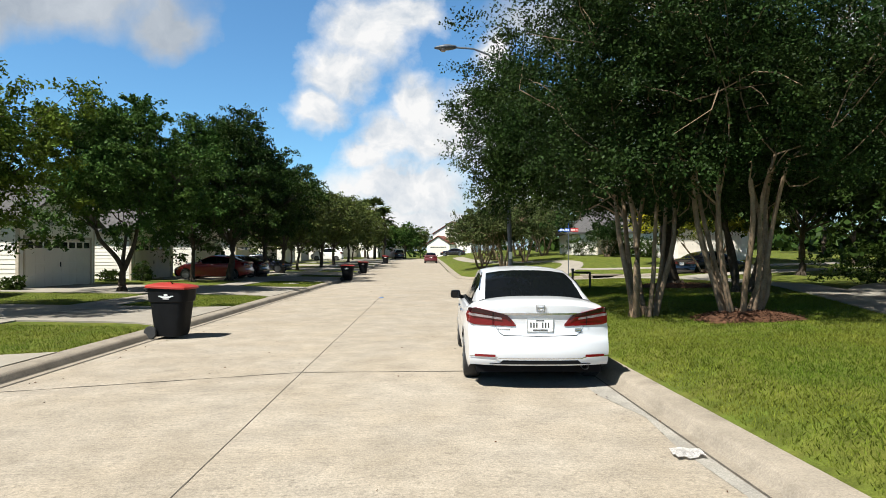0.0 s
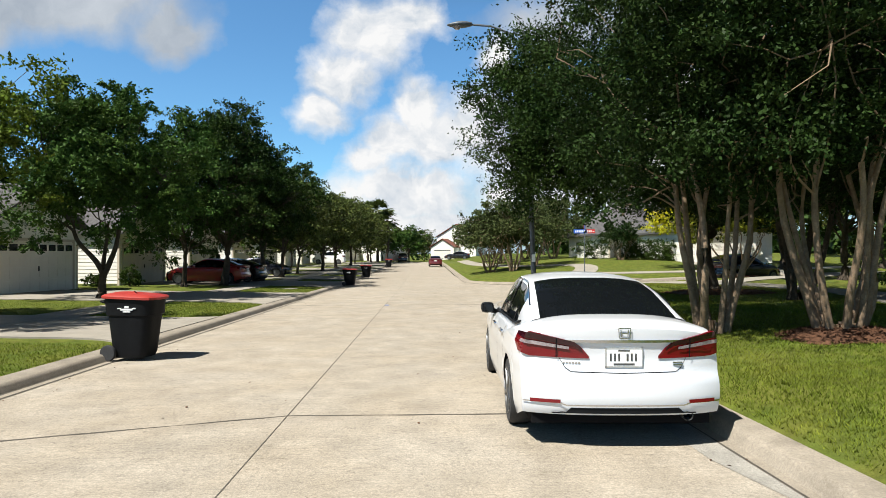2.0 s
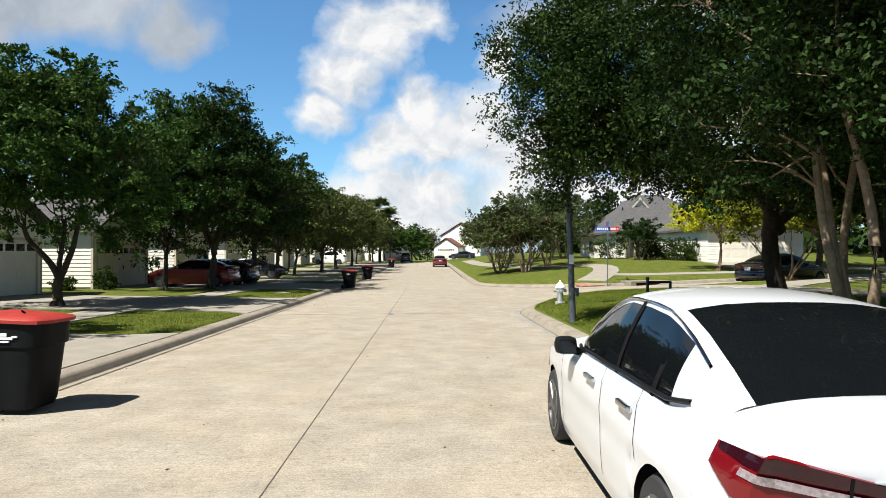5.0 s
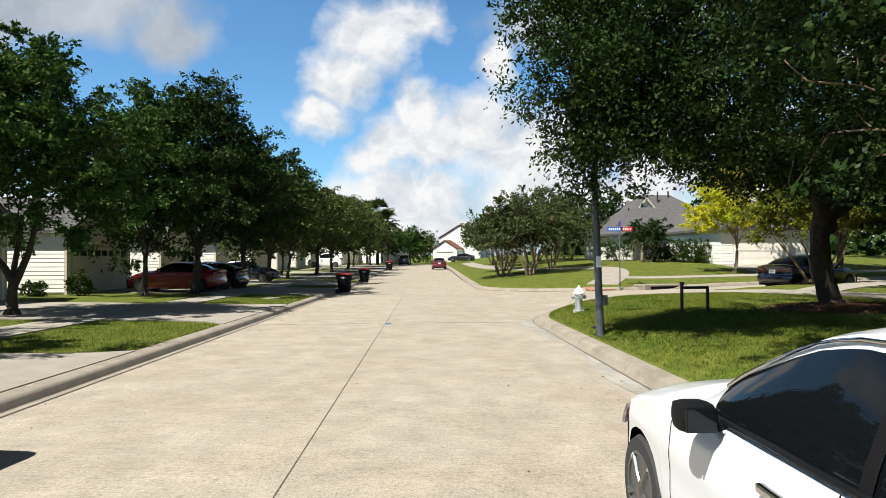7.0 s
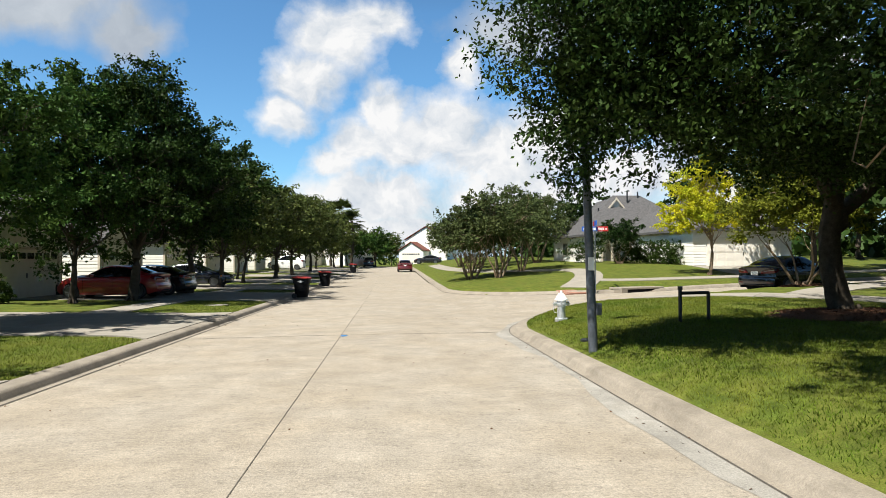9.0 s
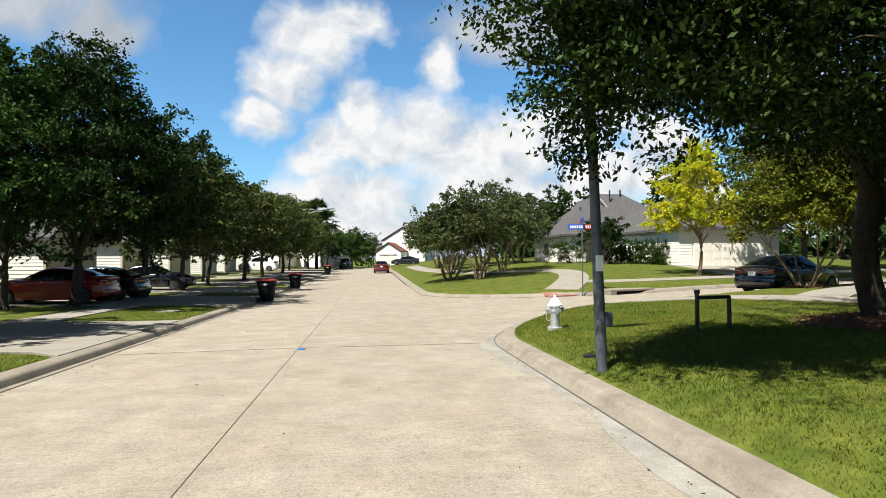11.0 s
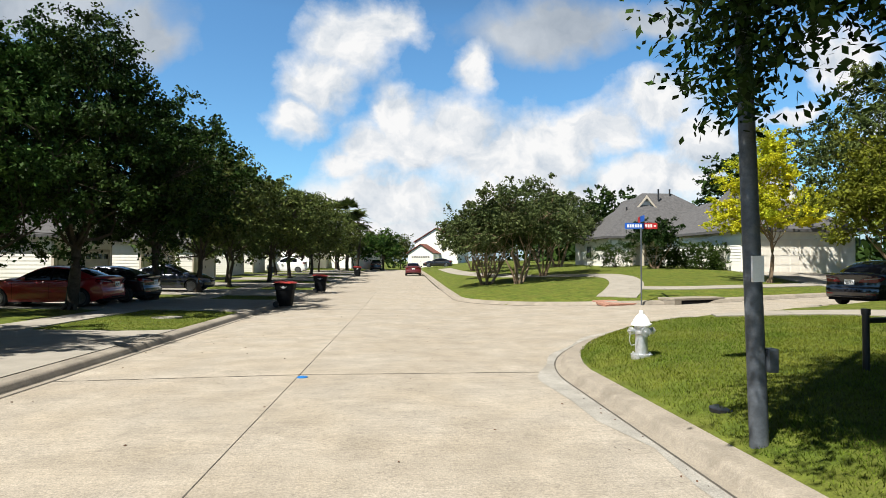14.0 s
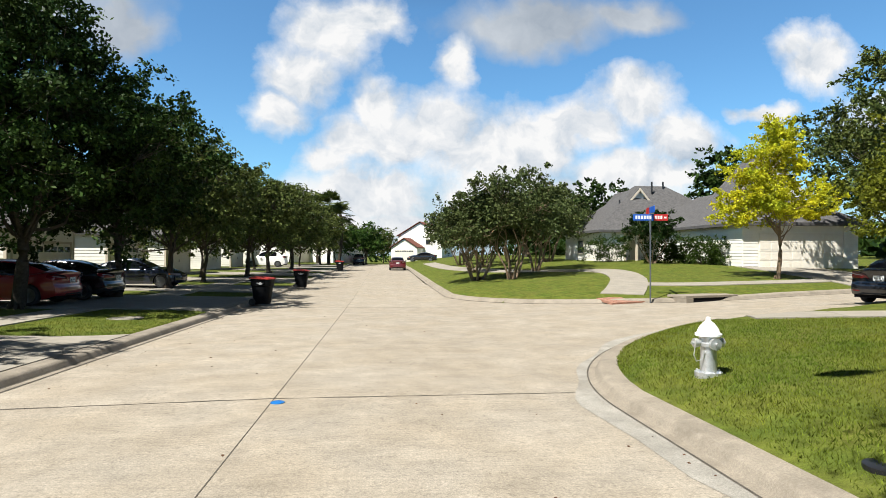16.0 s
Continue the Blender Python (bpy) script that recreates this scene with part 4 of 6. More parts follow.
def hip_roof(bm, x0, y0, x1, y1, z, h, over=0.45, thick=0.18):
    x0, x1, y0, y1 = x0 - over, x1 + over, y0 - over, y1 + over
    w, d = x1 - x0, y1 - y0
    k = min(w, d) / 2
    if w > d:
        r0, r1 = (x0 + k, (y0 + y1) / 2, z + h), (x1 - k, (y0 + y1) / 2, z + h)
        faces = [((x0, y0, z), (x1, y0, z), r1, r0), ((x1, y1, z), (x0, y1, z), r0, r1), ((x0, y1, z), (x0, y0, z), r0), ((x1, y0, z), (x1, y1, z), r1)]
    else:
        r0, r1 = ((x0 + x1) / 2, y0 + k, z + h), ((x0 + x1) / 2, y1 - k, z + h)
        faces = [((x0, y1, z), (x0, y0, z), r0, r1), ((x1, y0, z), (x1, y1, z), r1, r0), ((x0, y0, z), (x1, y0, z), r0), ((x1, y1, z), (x0, y1, z), r1)]
    for f in faces:
        bm.faces.new([bm.verts.new(p) for p in f])
    ring = [(x0, y0), (x1, y0), (x1, y1), (x0, y1)]
    for i in range(4):
        (ax, ay), (bx, by) = ring[i], ring[(i + 1) % 4]
        bm.faces.new([bm.verts.new(p) for p in ((ax, ay, z), (bx, by, z), (bx, by, z - thick), (ax, ay, z - thick))])
    bm.faces.new([bm.verts.new((x, y, z - thick)) for x, y in ring])
    bmesh.ops.remove_doubles(bm, verts=bm.verts, dist=0.001)
    bmesh.ops.recalc_face_normals(bm, faces=bm.faces)


def garage_door(parent, ox, oy, oz, w, h, turn, lights=True):
    """Sectional door: four rows of panels, a row of small lights at the top, a handle."""
    door = new("garage_door")
    door.parent = parent
    door.matrix_basis = pose(ox, oy, oz, 0, 0, turn)
    rows, cols = 4, 8
    for r in range(rows):
        bm = bmesh.new()
        box(bm, -w / 2, -0.03, r * h / rows + 0.006, w / 2, 0.03, (r + 1) * h / rows - 0.006)
        for c in range(cols):
            x0, x1 = -w / 2 + w * c / cols + 0.07, -w / 2 + w * (c + 1) / cols - 0.07
            z0, z1 = r * h / rows + 0.1, (r + 1) * h / rows - 0.1
            if not (lights and r == rows - 1):
                box(bm, x0, -0.042, z0, x1, -0.028, z1)
        part("panel", bm, DOOR_WHITE, door)
        if lights and r == rows - 1:
            for c in range(cols):
                x0, x1 = -w / 2 + w * c / cols + 0.07, -w / 2 + w * (c + 1) / cols - 0.07
                bm = bmesh.new()
                box(bm, x0, -0.04, r * h / rows + 0.14, x1, -0.028, (r + 1) * h / rows - 0.12)
                part("light", bm, WINDOW, door)
    bm = bmesh.new()
    box(bm, -0.02, -0.075, h * 0.42, 0.02, -0.035, h * 0.52, 0.006)
    part("handle", bm, BLACK_METAL, door)


def row_house(y0, seed):
    """One-storey house: forward garage wing, lapped side wall, gable roof."""
    X, w, deep, z1 = -16.45, 5.6, 11.0, 2.75
    zb = ground(X, y0 + 2.8)
    house = thing("house", X, y0, zb, label="white lap-sided house with a forward garage wing", category="house", group="row of houses")
    t = 0.16
    bm = bmesh.new()
    box(bm, -deep, 0.03, -0.5, -0.04, w - 0.03, z1)
    part("wall", bm, SIDING, house)
    siding(house, -deep, 0, 0, 0, 0.12, z1 - 0.05)
    siding(house, 0, w, -deep, w, 0.12, z1 - 0.05)
    bm = bmesh.new()
    for a, b in ((0.0, 0.34), (w - 0.34, w)):
        box(bm, -0.045, a, -0.3, 0.015, b, z1)
    box(bm, -0.045, 0.34, 2.2, 0.015, w - 0.34, z1)
    part("garage_front", bm, SIDING, house)
    bm = bmesh.new()
    box(bm, -0.02, 0.26, -0.05, 0.05, 0.36, 2.24)
    box(bm, -0.02, w - 0.36, -0.05, 0.05, w - 0.26, 2.24)
    box(bm, -0.02, 0.26, 2.14, 0.05, w - 0.26, 2.26)
    part("trim", bm, TRIM, house)
    garage_door(house, -0.02, w / 2, 0.0, w - 0.72, 2.12, 90)
    for yy in (-0.03, w - 0.07):
        bm = bmesh.new()
        box(bm, -0.1, yy, -0.3, 0.025, yy + 0.1, z1)
        part("corner_board", bm, TRIM, house)
    bm = bmesh.new()
    gable_roof(bm, -deep, 0, 0, w, z1 + 0.12, 1.7)
    part("roof", bm, SHINGLE, house)
    bm = bmesh.new()
    for x in (-0.06,):
        tri = [(x, 0.0, z1), (x, w, z1), (x, w / 2, z1 + 1.55)]
        vs = [bm.verts.new(p) for p in tri] + [bm.verts.new((p[0] - 0.1, p[1], p[2])) for p in tri]
        bm.faces.new(vs[:3]), bm.faces.new(vs[3:][::-1])
    part("gable", bm, SIDING, house)
    # main block set back
    bm = bmesh.new()
    box(bm, -deep - 9, -1.8, -0.5, -deep - 0.02, w + 1.9, 3.0)
    part("main_wall", bm, SIDING, house)
    bm = bmesh.new()
    hip_roof(bm, -deep - 9, -1.8, -deep, w + 1.9, 3.1, 2.4)
    part("main_roof", bm, SHINGLE, house)


for i in range(10):
    row_house(15.4 + 9.45 * (i - 1) + 0.1, i)


def corner_house():
    """House on the far corner: grey hip roofs, siding, a garage wing facing the side street."""
    z0 = 0.9
    house = thing("house", 16.0, 60.0, z0, label="cream sided corner house with grey hip roof and white garage", category="house", group="")
    bm = bmesh.new()
    box(bm, 0, 0, -0.6, 1.7, 9, 2.5)
    box(bm, 1.7, 2.0, -0.6, 4.4, 9, 2.5)
    box(bm, 4.4, -10.7, -0.8, 11.6, 9, 2.5)
    part("wall", bm, SIDING, house)
    siding(house, 0.0, -0.02, 1.7, -0.02, -0.1, 2.4)
    siding(house, 0, 9, -0.02, 0, -0.1, 2.4)
    siding(house, 4.38, 0, 4.38, -10.7, -0.1, 2.4)
    siding(house, 4.4, -10.72, 5.3, -10.72, -0.3, 2.4)
    siding(house, 10.7, -10.72, 11.6, -10.72, -0.3, 2.4)
    for x in (1.66, 2.6):
        bm = bmesh.new()
        box(bm, x, -0.08, -0.4, x + 0.16, 0.1, 2.4)
        part("porch_post", bm, TRIM, house)
    bm = bmesh.new()
    box(bm, 2.9, 1.96, -0.2, 3.8, 2.02, 1.9)
    part("door", bm, TRIM, house)
    for (x0, x1) in ((0.35, 1.1),):
        w = new("window")
        w.parent = house
        bm = bmesh.new()
        box(bm, -0.1, 4, 0.8, -0.03, 5.4, 2.0)
        part("frame", bm, TRIM, w)
        bm = bmesh.new()
        box(bm, -0.12, 4.1, 0.9, -0.04, 5.3, 1.9)
        part("pane", bm, WINDOW, w)
    garage_door(house, 8.0, -10.74, -0.12, 5.2, 2.15, 0, False)
    for (a, b, h_) in (((-0.0, 0.0, 11.6, 9.0), 2.62, 3.9), ((4.4, -10.7, 11.6, 4.5), 2.64, 2.6)):
        bm = bmesh.new()
        hip_roof(bm, *a, b, h_)
        part("roof", bm, SHINGLE, house)
    # dormer gables and roof vents
    for (x, y, w, z, h_, deep) in ((4.2, 3.0, 2.6, 4.4, 1.7, 5.0), (11.2, -3.2, 4.6, 5.3, 2.6, 3.0)):
        bm = bmesh.new()
        box(bm, x - w / 2, y, z - 2.6, x + w / 2, y + deep, z)
        bm.faces.new([bm.verts.new(p) for p in ((x - w / 2, y, z), (x + w / 2, y, z), (x, y, z + h_))])
        part("gable", bm, SIDING, house)
        bm = bmesh.new()
        gable_roof(bm, x - w / 2, y, x + w / 2, y + deep, z + 0.05, h_ + 0.05, False, 0.2)
        part("gable_roof", bm, SHINGLE, house)
        for g in (-1, 1):
            bm = bmesh.new()
            low_, top_ = Vector((x + g * (w / 2 + 0.18), y - 0.23, z - 0.05)), Vector((x, y - 0.23, z + h_ + 0.02))
            side_ = [Vector((0, 0, -0.2)), Vector((0, 0, 0.05))]
            front_ = [low_ + side_[0], top_ + side_[0], top_ + side_[1], low_ + side_[1]]
            back_ = [p + Vector((0, 0.04, 0)) for p in front_]
            fv, bv = [bm.verts.new(p) for p in front_], [bm.verts.new(p) for p in back_]
            bm.faces.new(fv), bm.faces.new(bv[::-1])
            for k in range(4):
                bm.faces.new((fv[k], bv[k], bv[(k + 1) % 4], fv[(k + 1) % 4]))
            bmesh.ops.recalc_face_normals(bm, faces=bm.faces)
            part("barge_board", bm, TRIM, house, "pale barge board")
    for x, y, z in ((5.5, 3.5, 6.2), (6.8, 4.2, 6.3), (2.4, 2.6, 4.6)):
        bm = bmesh.new()
        cyl(bm, (x, y, z - 0.4), (x, y, z + 0.55), 0.07)
        part("vent_pipe", bm, BLACK_METAL, house)


corner_house()


def far_house(x, y, turn, roof, label, tall=True, size=1.0):
    zb = ground(x, y)
    house = thing("house", x, y, zb, turn, label=label, category="house", group="")
    house.scale = (size, size, min(size * 1.15, 1.0))
    bm = bmesh.new()
    box(bm, -6, 0, -0.5, 6, 10, 5.4 if tall else 2.8)
    box(bm, -6.0, -5, -0.5, 1.0, 0, 2.7)
    part("wall", bm, SIDING, house)
    bm = bmesh.new()
    gable_roof(bm, -6, 0, 6, 10, 5.5 if tall else 2.9, 3.2, False)
    part("roof", bm, roof, house)
    bm = bmesh.new()
    gable_roof(bm, -6, -5, 1, 0.2, 2.8, 2.1, False)
    part("porch_roof", bm, roof, house)
    for y0, z0, x0, x1, h_ in ((0.0, 5.4 if tall else 2.8, -6, 6, 3.0), (-5.0, 2.7, -6, 1, 1.9)):
        bm = bmesh.new()
        vs = [bm.verts.new(p) for p in ((x0, y0, z0), (x1, y0, z0), ((x0 + x1) / 2, y0, z0 + h_))]
        vs += [bm.verts.new(v.co + Vector((0, 0.15, 0))) for v in vs]
        bm.faces.new(vs[:3]), bm.faces.new(vs[3:][::-1])
        part("gable", bm, SIDING, house)
    garage_door(house, -2.5, -5.03, 0, 5.0, 2.2, 0)
    if tall:
        for x0 in (-3.6, 1.6):
            w = new("window")
            w.parent = house
            bm = bmesh.new()
            box(bm, x0, -0.06, 3.4, x0 + 1.3, 0.02, 4.7)
            part("frame", bm, TRIM, w)
            bm = bmesh.new()
            box(bm, x0 + 0.1, -0.08, 3.5, x0 + 1.2, -0.03, 4.6)
            part("pane", bm, WINDOW, w)
    bm = bmesh.new()
    cyl(bm, (1.5, 4, 6), (1.5, 4, 9.4), 0.12)
    part("vent_pipe", bm, BLACK_METAL, house)


far_house(6.4, 128, -22, RED_ROOF, "white two-storey house with brown red roof closing the street", size=0.72)
far_house(-14.0, 122, -30, SHINGLE, "low white house beyond the trees", False)
far_house(29.0, 20.0, -60, SHINGLE, "cream house half hidden behind trees and hedge", False)


# ---- cars ----
def lerp_at(v, xs, ys):
    return float(np.interp(v, xs, ys))


class Shape:
    """Curves of a saloon body; local metres, nose towards +y, wheels on z = 0."""
    REAR, NOSE = -2.27, 2.37
    AXLES = (-1.33, 1.45)

    def __init__(self, roof=1.465, tall=1.0):
        self.roof, self.tall = roof, tall

    def taper(self, y):
        return lerp_at(y, [-2.27, -2.0, -1.6, -0.8, 1.0, 1.8, 2.2, 2.38], [0.945, 0.968, 0.99, 1.0, 1.0, 0.965, 0.90, 0.84])

    def side(self, y, z):
        return lerp_at(z / self.tall, [0.15, 0.3, 0.5, 0.62, 0.72, 0.9, 1.05, 1.15], [0.865, 0.905, 0.92, 0.918, 0.926, 0.905, 0.84, 0.76]) * self.taper(y)

    def deck(self, y):
        return self.tall * lerp_at(y, [-2.28, -2.21, -2.08, -1.7, -1.2, 1.2, 1.55, 1.9, 2.12, 2.28, 2.38], [1.03, 1.075, 1.10, 1.12, 1.03, 1.03, 0.97, 0.885, 0.79, 0.71, 0.63])

    def shoulder(self, y):
        return self.deck(y) - self.tall * lerp_at(y, [-2.28, -1.7, -1.2, 1.2, 2.0, 2.45], [0.075, 0.10, 0.09, 0.10, 0.10, 0.06])

    def low(self, y):
        z = lerp_at(y, [-2.28, -1.95, -1.7, 1.8, 2.45], [0.30, 0.23, 0.19, 0.19, 0.22])
        for a in self.AXLES:
            if abs(y - a) < 0.375:
                z = max(z, 0.315 + math.sqrt(0.375 ** 2 - (y - a) ** 2))
        return z

    def rear(self, x, z):
        return self.REAR + 0.17 * (abs(x) / 0.9) ** 3 + lerp_at(z / self.tall, [0.2, 0.34, 0.45, 0.58, 0.66, 0.8, 0.92, 1.02, 1.06, 1.1], [0.10, 0.02, 0.0, 0.015, 0.055, 0.07, 0.055, 0.03, 0.03, 0.06])

    def nose(self, x, z):
        return self.NOSE - 0.44 * (abs(x) / 0.9) ** 2.6 - lerp_at(z / self.tall, [0.2, 0.35, 0.5, 0.62, 0.72, 0.8], [0.10, 0.0, 0.0, 0.03, 0.10, 0.2])

    def place(self, y, z, x):
        """Where a station lies once the ends are rounded in plan."""
        if y < self.REAR + 0.5:
            return y + (self.rear(x, z) - self.REAR) * (self.REAR + 0.5 - y) / 0.5
        if y > self.NOSE - 0.7:
            return y + (self.nose(x, z) - self.NOSE) * (y - self.NOSE + 0.7) / 0.7
        return y

    def top(self, y):
        r = self.roof
        return lerp_at(y, [-1.72, -1.5, -1.2, -0.95, -0.75, -0.45, -0.1, 0.0, 0.16, 0.30, 0.60, 0.96], [1.12 * self.tall, r - 0.265, r - 0.145, r - 0.075, r - 0.036, r - 0.008, r, r - 0.012, r - 0.045, r - 0.10, r - 0.24, 1.02 * self.tall])


def body_mesh(s):
    bm = bmesh.new()
    ys = set(np.linspace(s.REAR, s.NOSE, 40))
    for a in s.AXLES:
        ys |= {a + 0.375 * math.cos(q) for q in np.linspace(0, math.pi, 15)} | {a - 0.3755, a + 0.3755}
    ys = sorted(ys)
    levels = [0, 0.04, 0.1, 0.15, 0.2, 0.26, 0.32, 0.38, 0.44, 0.48, 0.52, 0.56, 0.62, 0.68, 0.74, 0.8, 0.85, 0.9, 0.93, 0.96, 0.98, 1.0]

    place = s.place
    for sgn in (-1, 1):
        rows = []
        for y in ys:
            lo, hi = s.low(y), s.shoulder(y)
            row = []
            for t in levels:
                z = lo + (hi - lo) * t
                x = s.side(y, z) * (1 - 0.03 * max(0, t - 0.9) / 0.1)
                row.append((sgn * x, place(y, z, x), z))
            rows.append(row)
        grid_mesh(bm, rows)
    cols = [-1, -0.985, -0.96, -0.92, -0.87, -0.8, -0.72, -0.62, -0.5, -0.35, -0.18, 0, 0.18, 0.35, 0.5, 0.62, 0.72, 0.8, 0.87, 0.92, 0.96, 0.985, 1]
    rows = []
    for y in ys:
        xs, zs, zd = s.side(y, s.shoulder(y)) * 0.97, s.shoulder(y), s.deck(y)
        rows.append([(k * xs, place(y, zs, abs(k) * xs), zs + (zd - zs) * (1 - abs(k) ** 3.2)) for k in cols])
    grid_mesh(bm, rows)
    for y, f in ((ys[0], s.rear), (ys[-1], s.nose)):
        lo, hi = s.low(y), s.shoulder(y)
        rows = []
        for t in levels:
            z = lo + (hi - lo) * t
            x = s.side(y, z) * (1 - 0.03 * max(0, t - 0.9) / 0.1)
            rows.append([(k * x, f(k * x, z), z) for k in cols])
        zs, zd, x = s.shoulder(y), s.deck(y), s.side(y, s.shoulder(y)) * 0.97
        rows.append([(k * x, f(k * x, zs), zs + (zd - zs) * (1 - abs(k) ** 3.2)) for k in cols])
        grid_mesh(bm, rows)
    bmesh.ops.remove_doubles(bm, verts=bm.verts, dist=0.0008)
    bmesh.ops.recalc_face_normals(bm, faces=bm.faces)
    return bm


LADDER = (0, 0.14, 0.24, 0.34, 0.45, 0.56, 0.68, 0.79, 0.9, 1.0)


def cabin_meshes(s):
    """Roof, windscreen, rear window, side glass and painted pillars."""
    out = {k: bmesh.new() for k in ("roof", "windshield", "rear_window", "side_window", "side_window-", "pillar", "pillar-")}
    ys = [-1.72, -1.6, -1.5, -1.42, -1.36, -1.28, -1.2, -1.14, -1.08, -1.02, -0.95, -0.84, -0.75, -0.6, -0.45, -0.28, -0.1, 0.0, 0.08, 0.16, 0.23, 0.30, 0.44, 0.60, 0.74, 0.86, 0.96]
    cols = [-1, -0.93, -0.86, -0.6, -0.3, 0, 0.3, 0.6, 0.86, 0.93, 1]

    def ring(y):
        zt = s.top(y)
        belt = s.shoulder(y) + 0.05
        wb = lerp_at(y, [-1.72, -1.3, 0.6, 0.96], [0.755, 0.81, 0.82, 0.74])
        wr = lerp_at(y, [-1.72, -1.2, -0.75, 0.16, 0.60, 0.96], [0.69, 0.645, 0.60, 0.60, 0.66, 0.72])
        ze = max(zt - 0.055, belt)
        side = [(wb + (wr - wb) * f + 0.025 * math.sin(math.pi * f), y, belt - 0.06 + (ze - belt + 0.06) * f) for f in LADDER]
        roof = [(k * wr, y, ze + (zt - ze) * (1 - abs(k) ** 3)) for k in cols]
        return side, roof

    rings = [ring(y) for y in ys]

    def quad(key, a, b, c, d):
        bm = out[key]
        bm.faces.new([bm.verts.new(p) for p in (a, b, c, d)])

    for i in range(len(ys) - 1):
        ym = (ys[i] + ys[i + 1]) / 2
        (sa, ra), (sb, rb) = rings[i], rings[i + 1]
        for k in range(len(sa) - 1):
            glass = -1.2 < ym < 0.78 and k <= 7
            for g in (1, -1):
                f = lambda p: (p[0] * g, p[1], p[2])
                quad(("side_window" if glass else "pillar") + ("" if g > 0 else "-"), f(sa[k]), f(sb[k]), f(sb[k + 1]), f(sa[k + 1]))
        for k in range(len(cols) - 1):
            mid = abs(cols[k] + cols[k + 1]) / 2
            if ym < -0.8:
                key = "rear_window" if mid < 0.93 else ("pillar" if cols[k] >= 0 else "pillar-")
            elif ym > 0.19:
                key = "windshield" if mid < 0.93 else ("pillar" if cols[k] >= 0 else "pillar-")
            else:
                key = "roof"
            quad(key, ra[k], ra[k + 1], rb[k + 1], rb[k])
    for bm in out.values():
        bmesh.ops.remove_doubles(bm, verts=bm.verts, dist=0.0008)
        bmesh.ops.recalc_face_normals(bm, faces=bm.faces)
    return out


def patch(bm, fn, us, vs_):
    grid_mesh(bm, [[fn(u, v) for u in us] for v in vs_])
    bmesh.ops.recalc_face_normals(bm, faces=bm.faces)
    return bm


def wheel_parts(parent, x, y, r=0.325, w=0.215):
    wheel = new("wheel")
    wheel.parent = parent
    wheel.matrix_basis = pose(x, y, r, 0, 0, 0 if x > 0 else 180)
    bm = bmesh.new()
    lathe(bm, [(r * 0.66, -w / 2), (r * 0.93, -w / 2), (r, -w / 2 + 0.035), (r, w / 2 - 0.035), (r * 0.93, w / 2), (r * 0.68, w / 2), (r * 0.66, w / 2 - 0.02)], 32, "X")
    part("tyre", bm, RUBBER, wheel, smooth=40)
    bm = bmesh.new()
    lathe(bm, [(r * 0.70, w / 2 - 0.005), (r * 0.70, w / 2 + 0.004), (r * 0.64, w / 2 + 0.004), (r * 0.62, w / 2 - 0.06), (0.02, w / 2 - 0.06)], 28, "X")
    for k in range(10):
        a = 2 * math.pi * k / 10
        off = 0.035 if k % 2 else -0.035
        c, s_ = math.cos(a), math.sin(a)
        p0 = Vector((w / 2 - 0.012, c * 0.04 - s_ * off * 0.6, s_ * 0.04 + c * off * 0.6))
        p1 = Vector((w / 2 - 0.002, c * r * 0.66 - s_ * off * 1.6, s_ * r * 0.66 + c * off * 1.6))
        cyl(bm, p0, p1, 0.022, 0.016, 6)
    lathe(bm, [(0.06, w / 2 - 0.03), (0.06, w / 2 + 0.0), (0.045, w / 2 + 0.008), (0.01, w / 2 + 0.01)], 16, "X")
    part("rim", bm, ALLOY, wheel, smooth=40)
    bm = bmesh.new()
    lathe(bm, [(r * 0.6, w / 2 - 0.075), (r * 0.6, w / 2 - 0.07), (0.02, w / 2 - 0.07)], 20, "X")
    part("brake_disc", bm, DARK, wheel)


def text_part(words, size, parent, mat, m, name="lettering", stretch=1.0):
    cu = bpy.data.curves.new(name, "FONT")
    cu.body, cu.size, cu.extrude, cu.align_x, cu.align_y = words, size, 0.0015, "CENTER", "CENTER"
    tmp = bpy.data.objects.new(name, cu)
    scene.collection.objects.link(tmp)
    me = bpy.data.meshes.new_from_object(tmp.evaluated_get(bpy.context.evaluated_depsgraph_get()))
    bpy.data.objects.remove(tmp)
    me.materials.clear()
    me.materials.append(mat)
    ob = new(name, me)
    ob.parent = parent
    ob.matrix_basis = m @ Matrix.Diagonal((stretch, 1, 1, 1))
    return ob


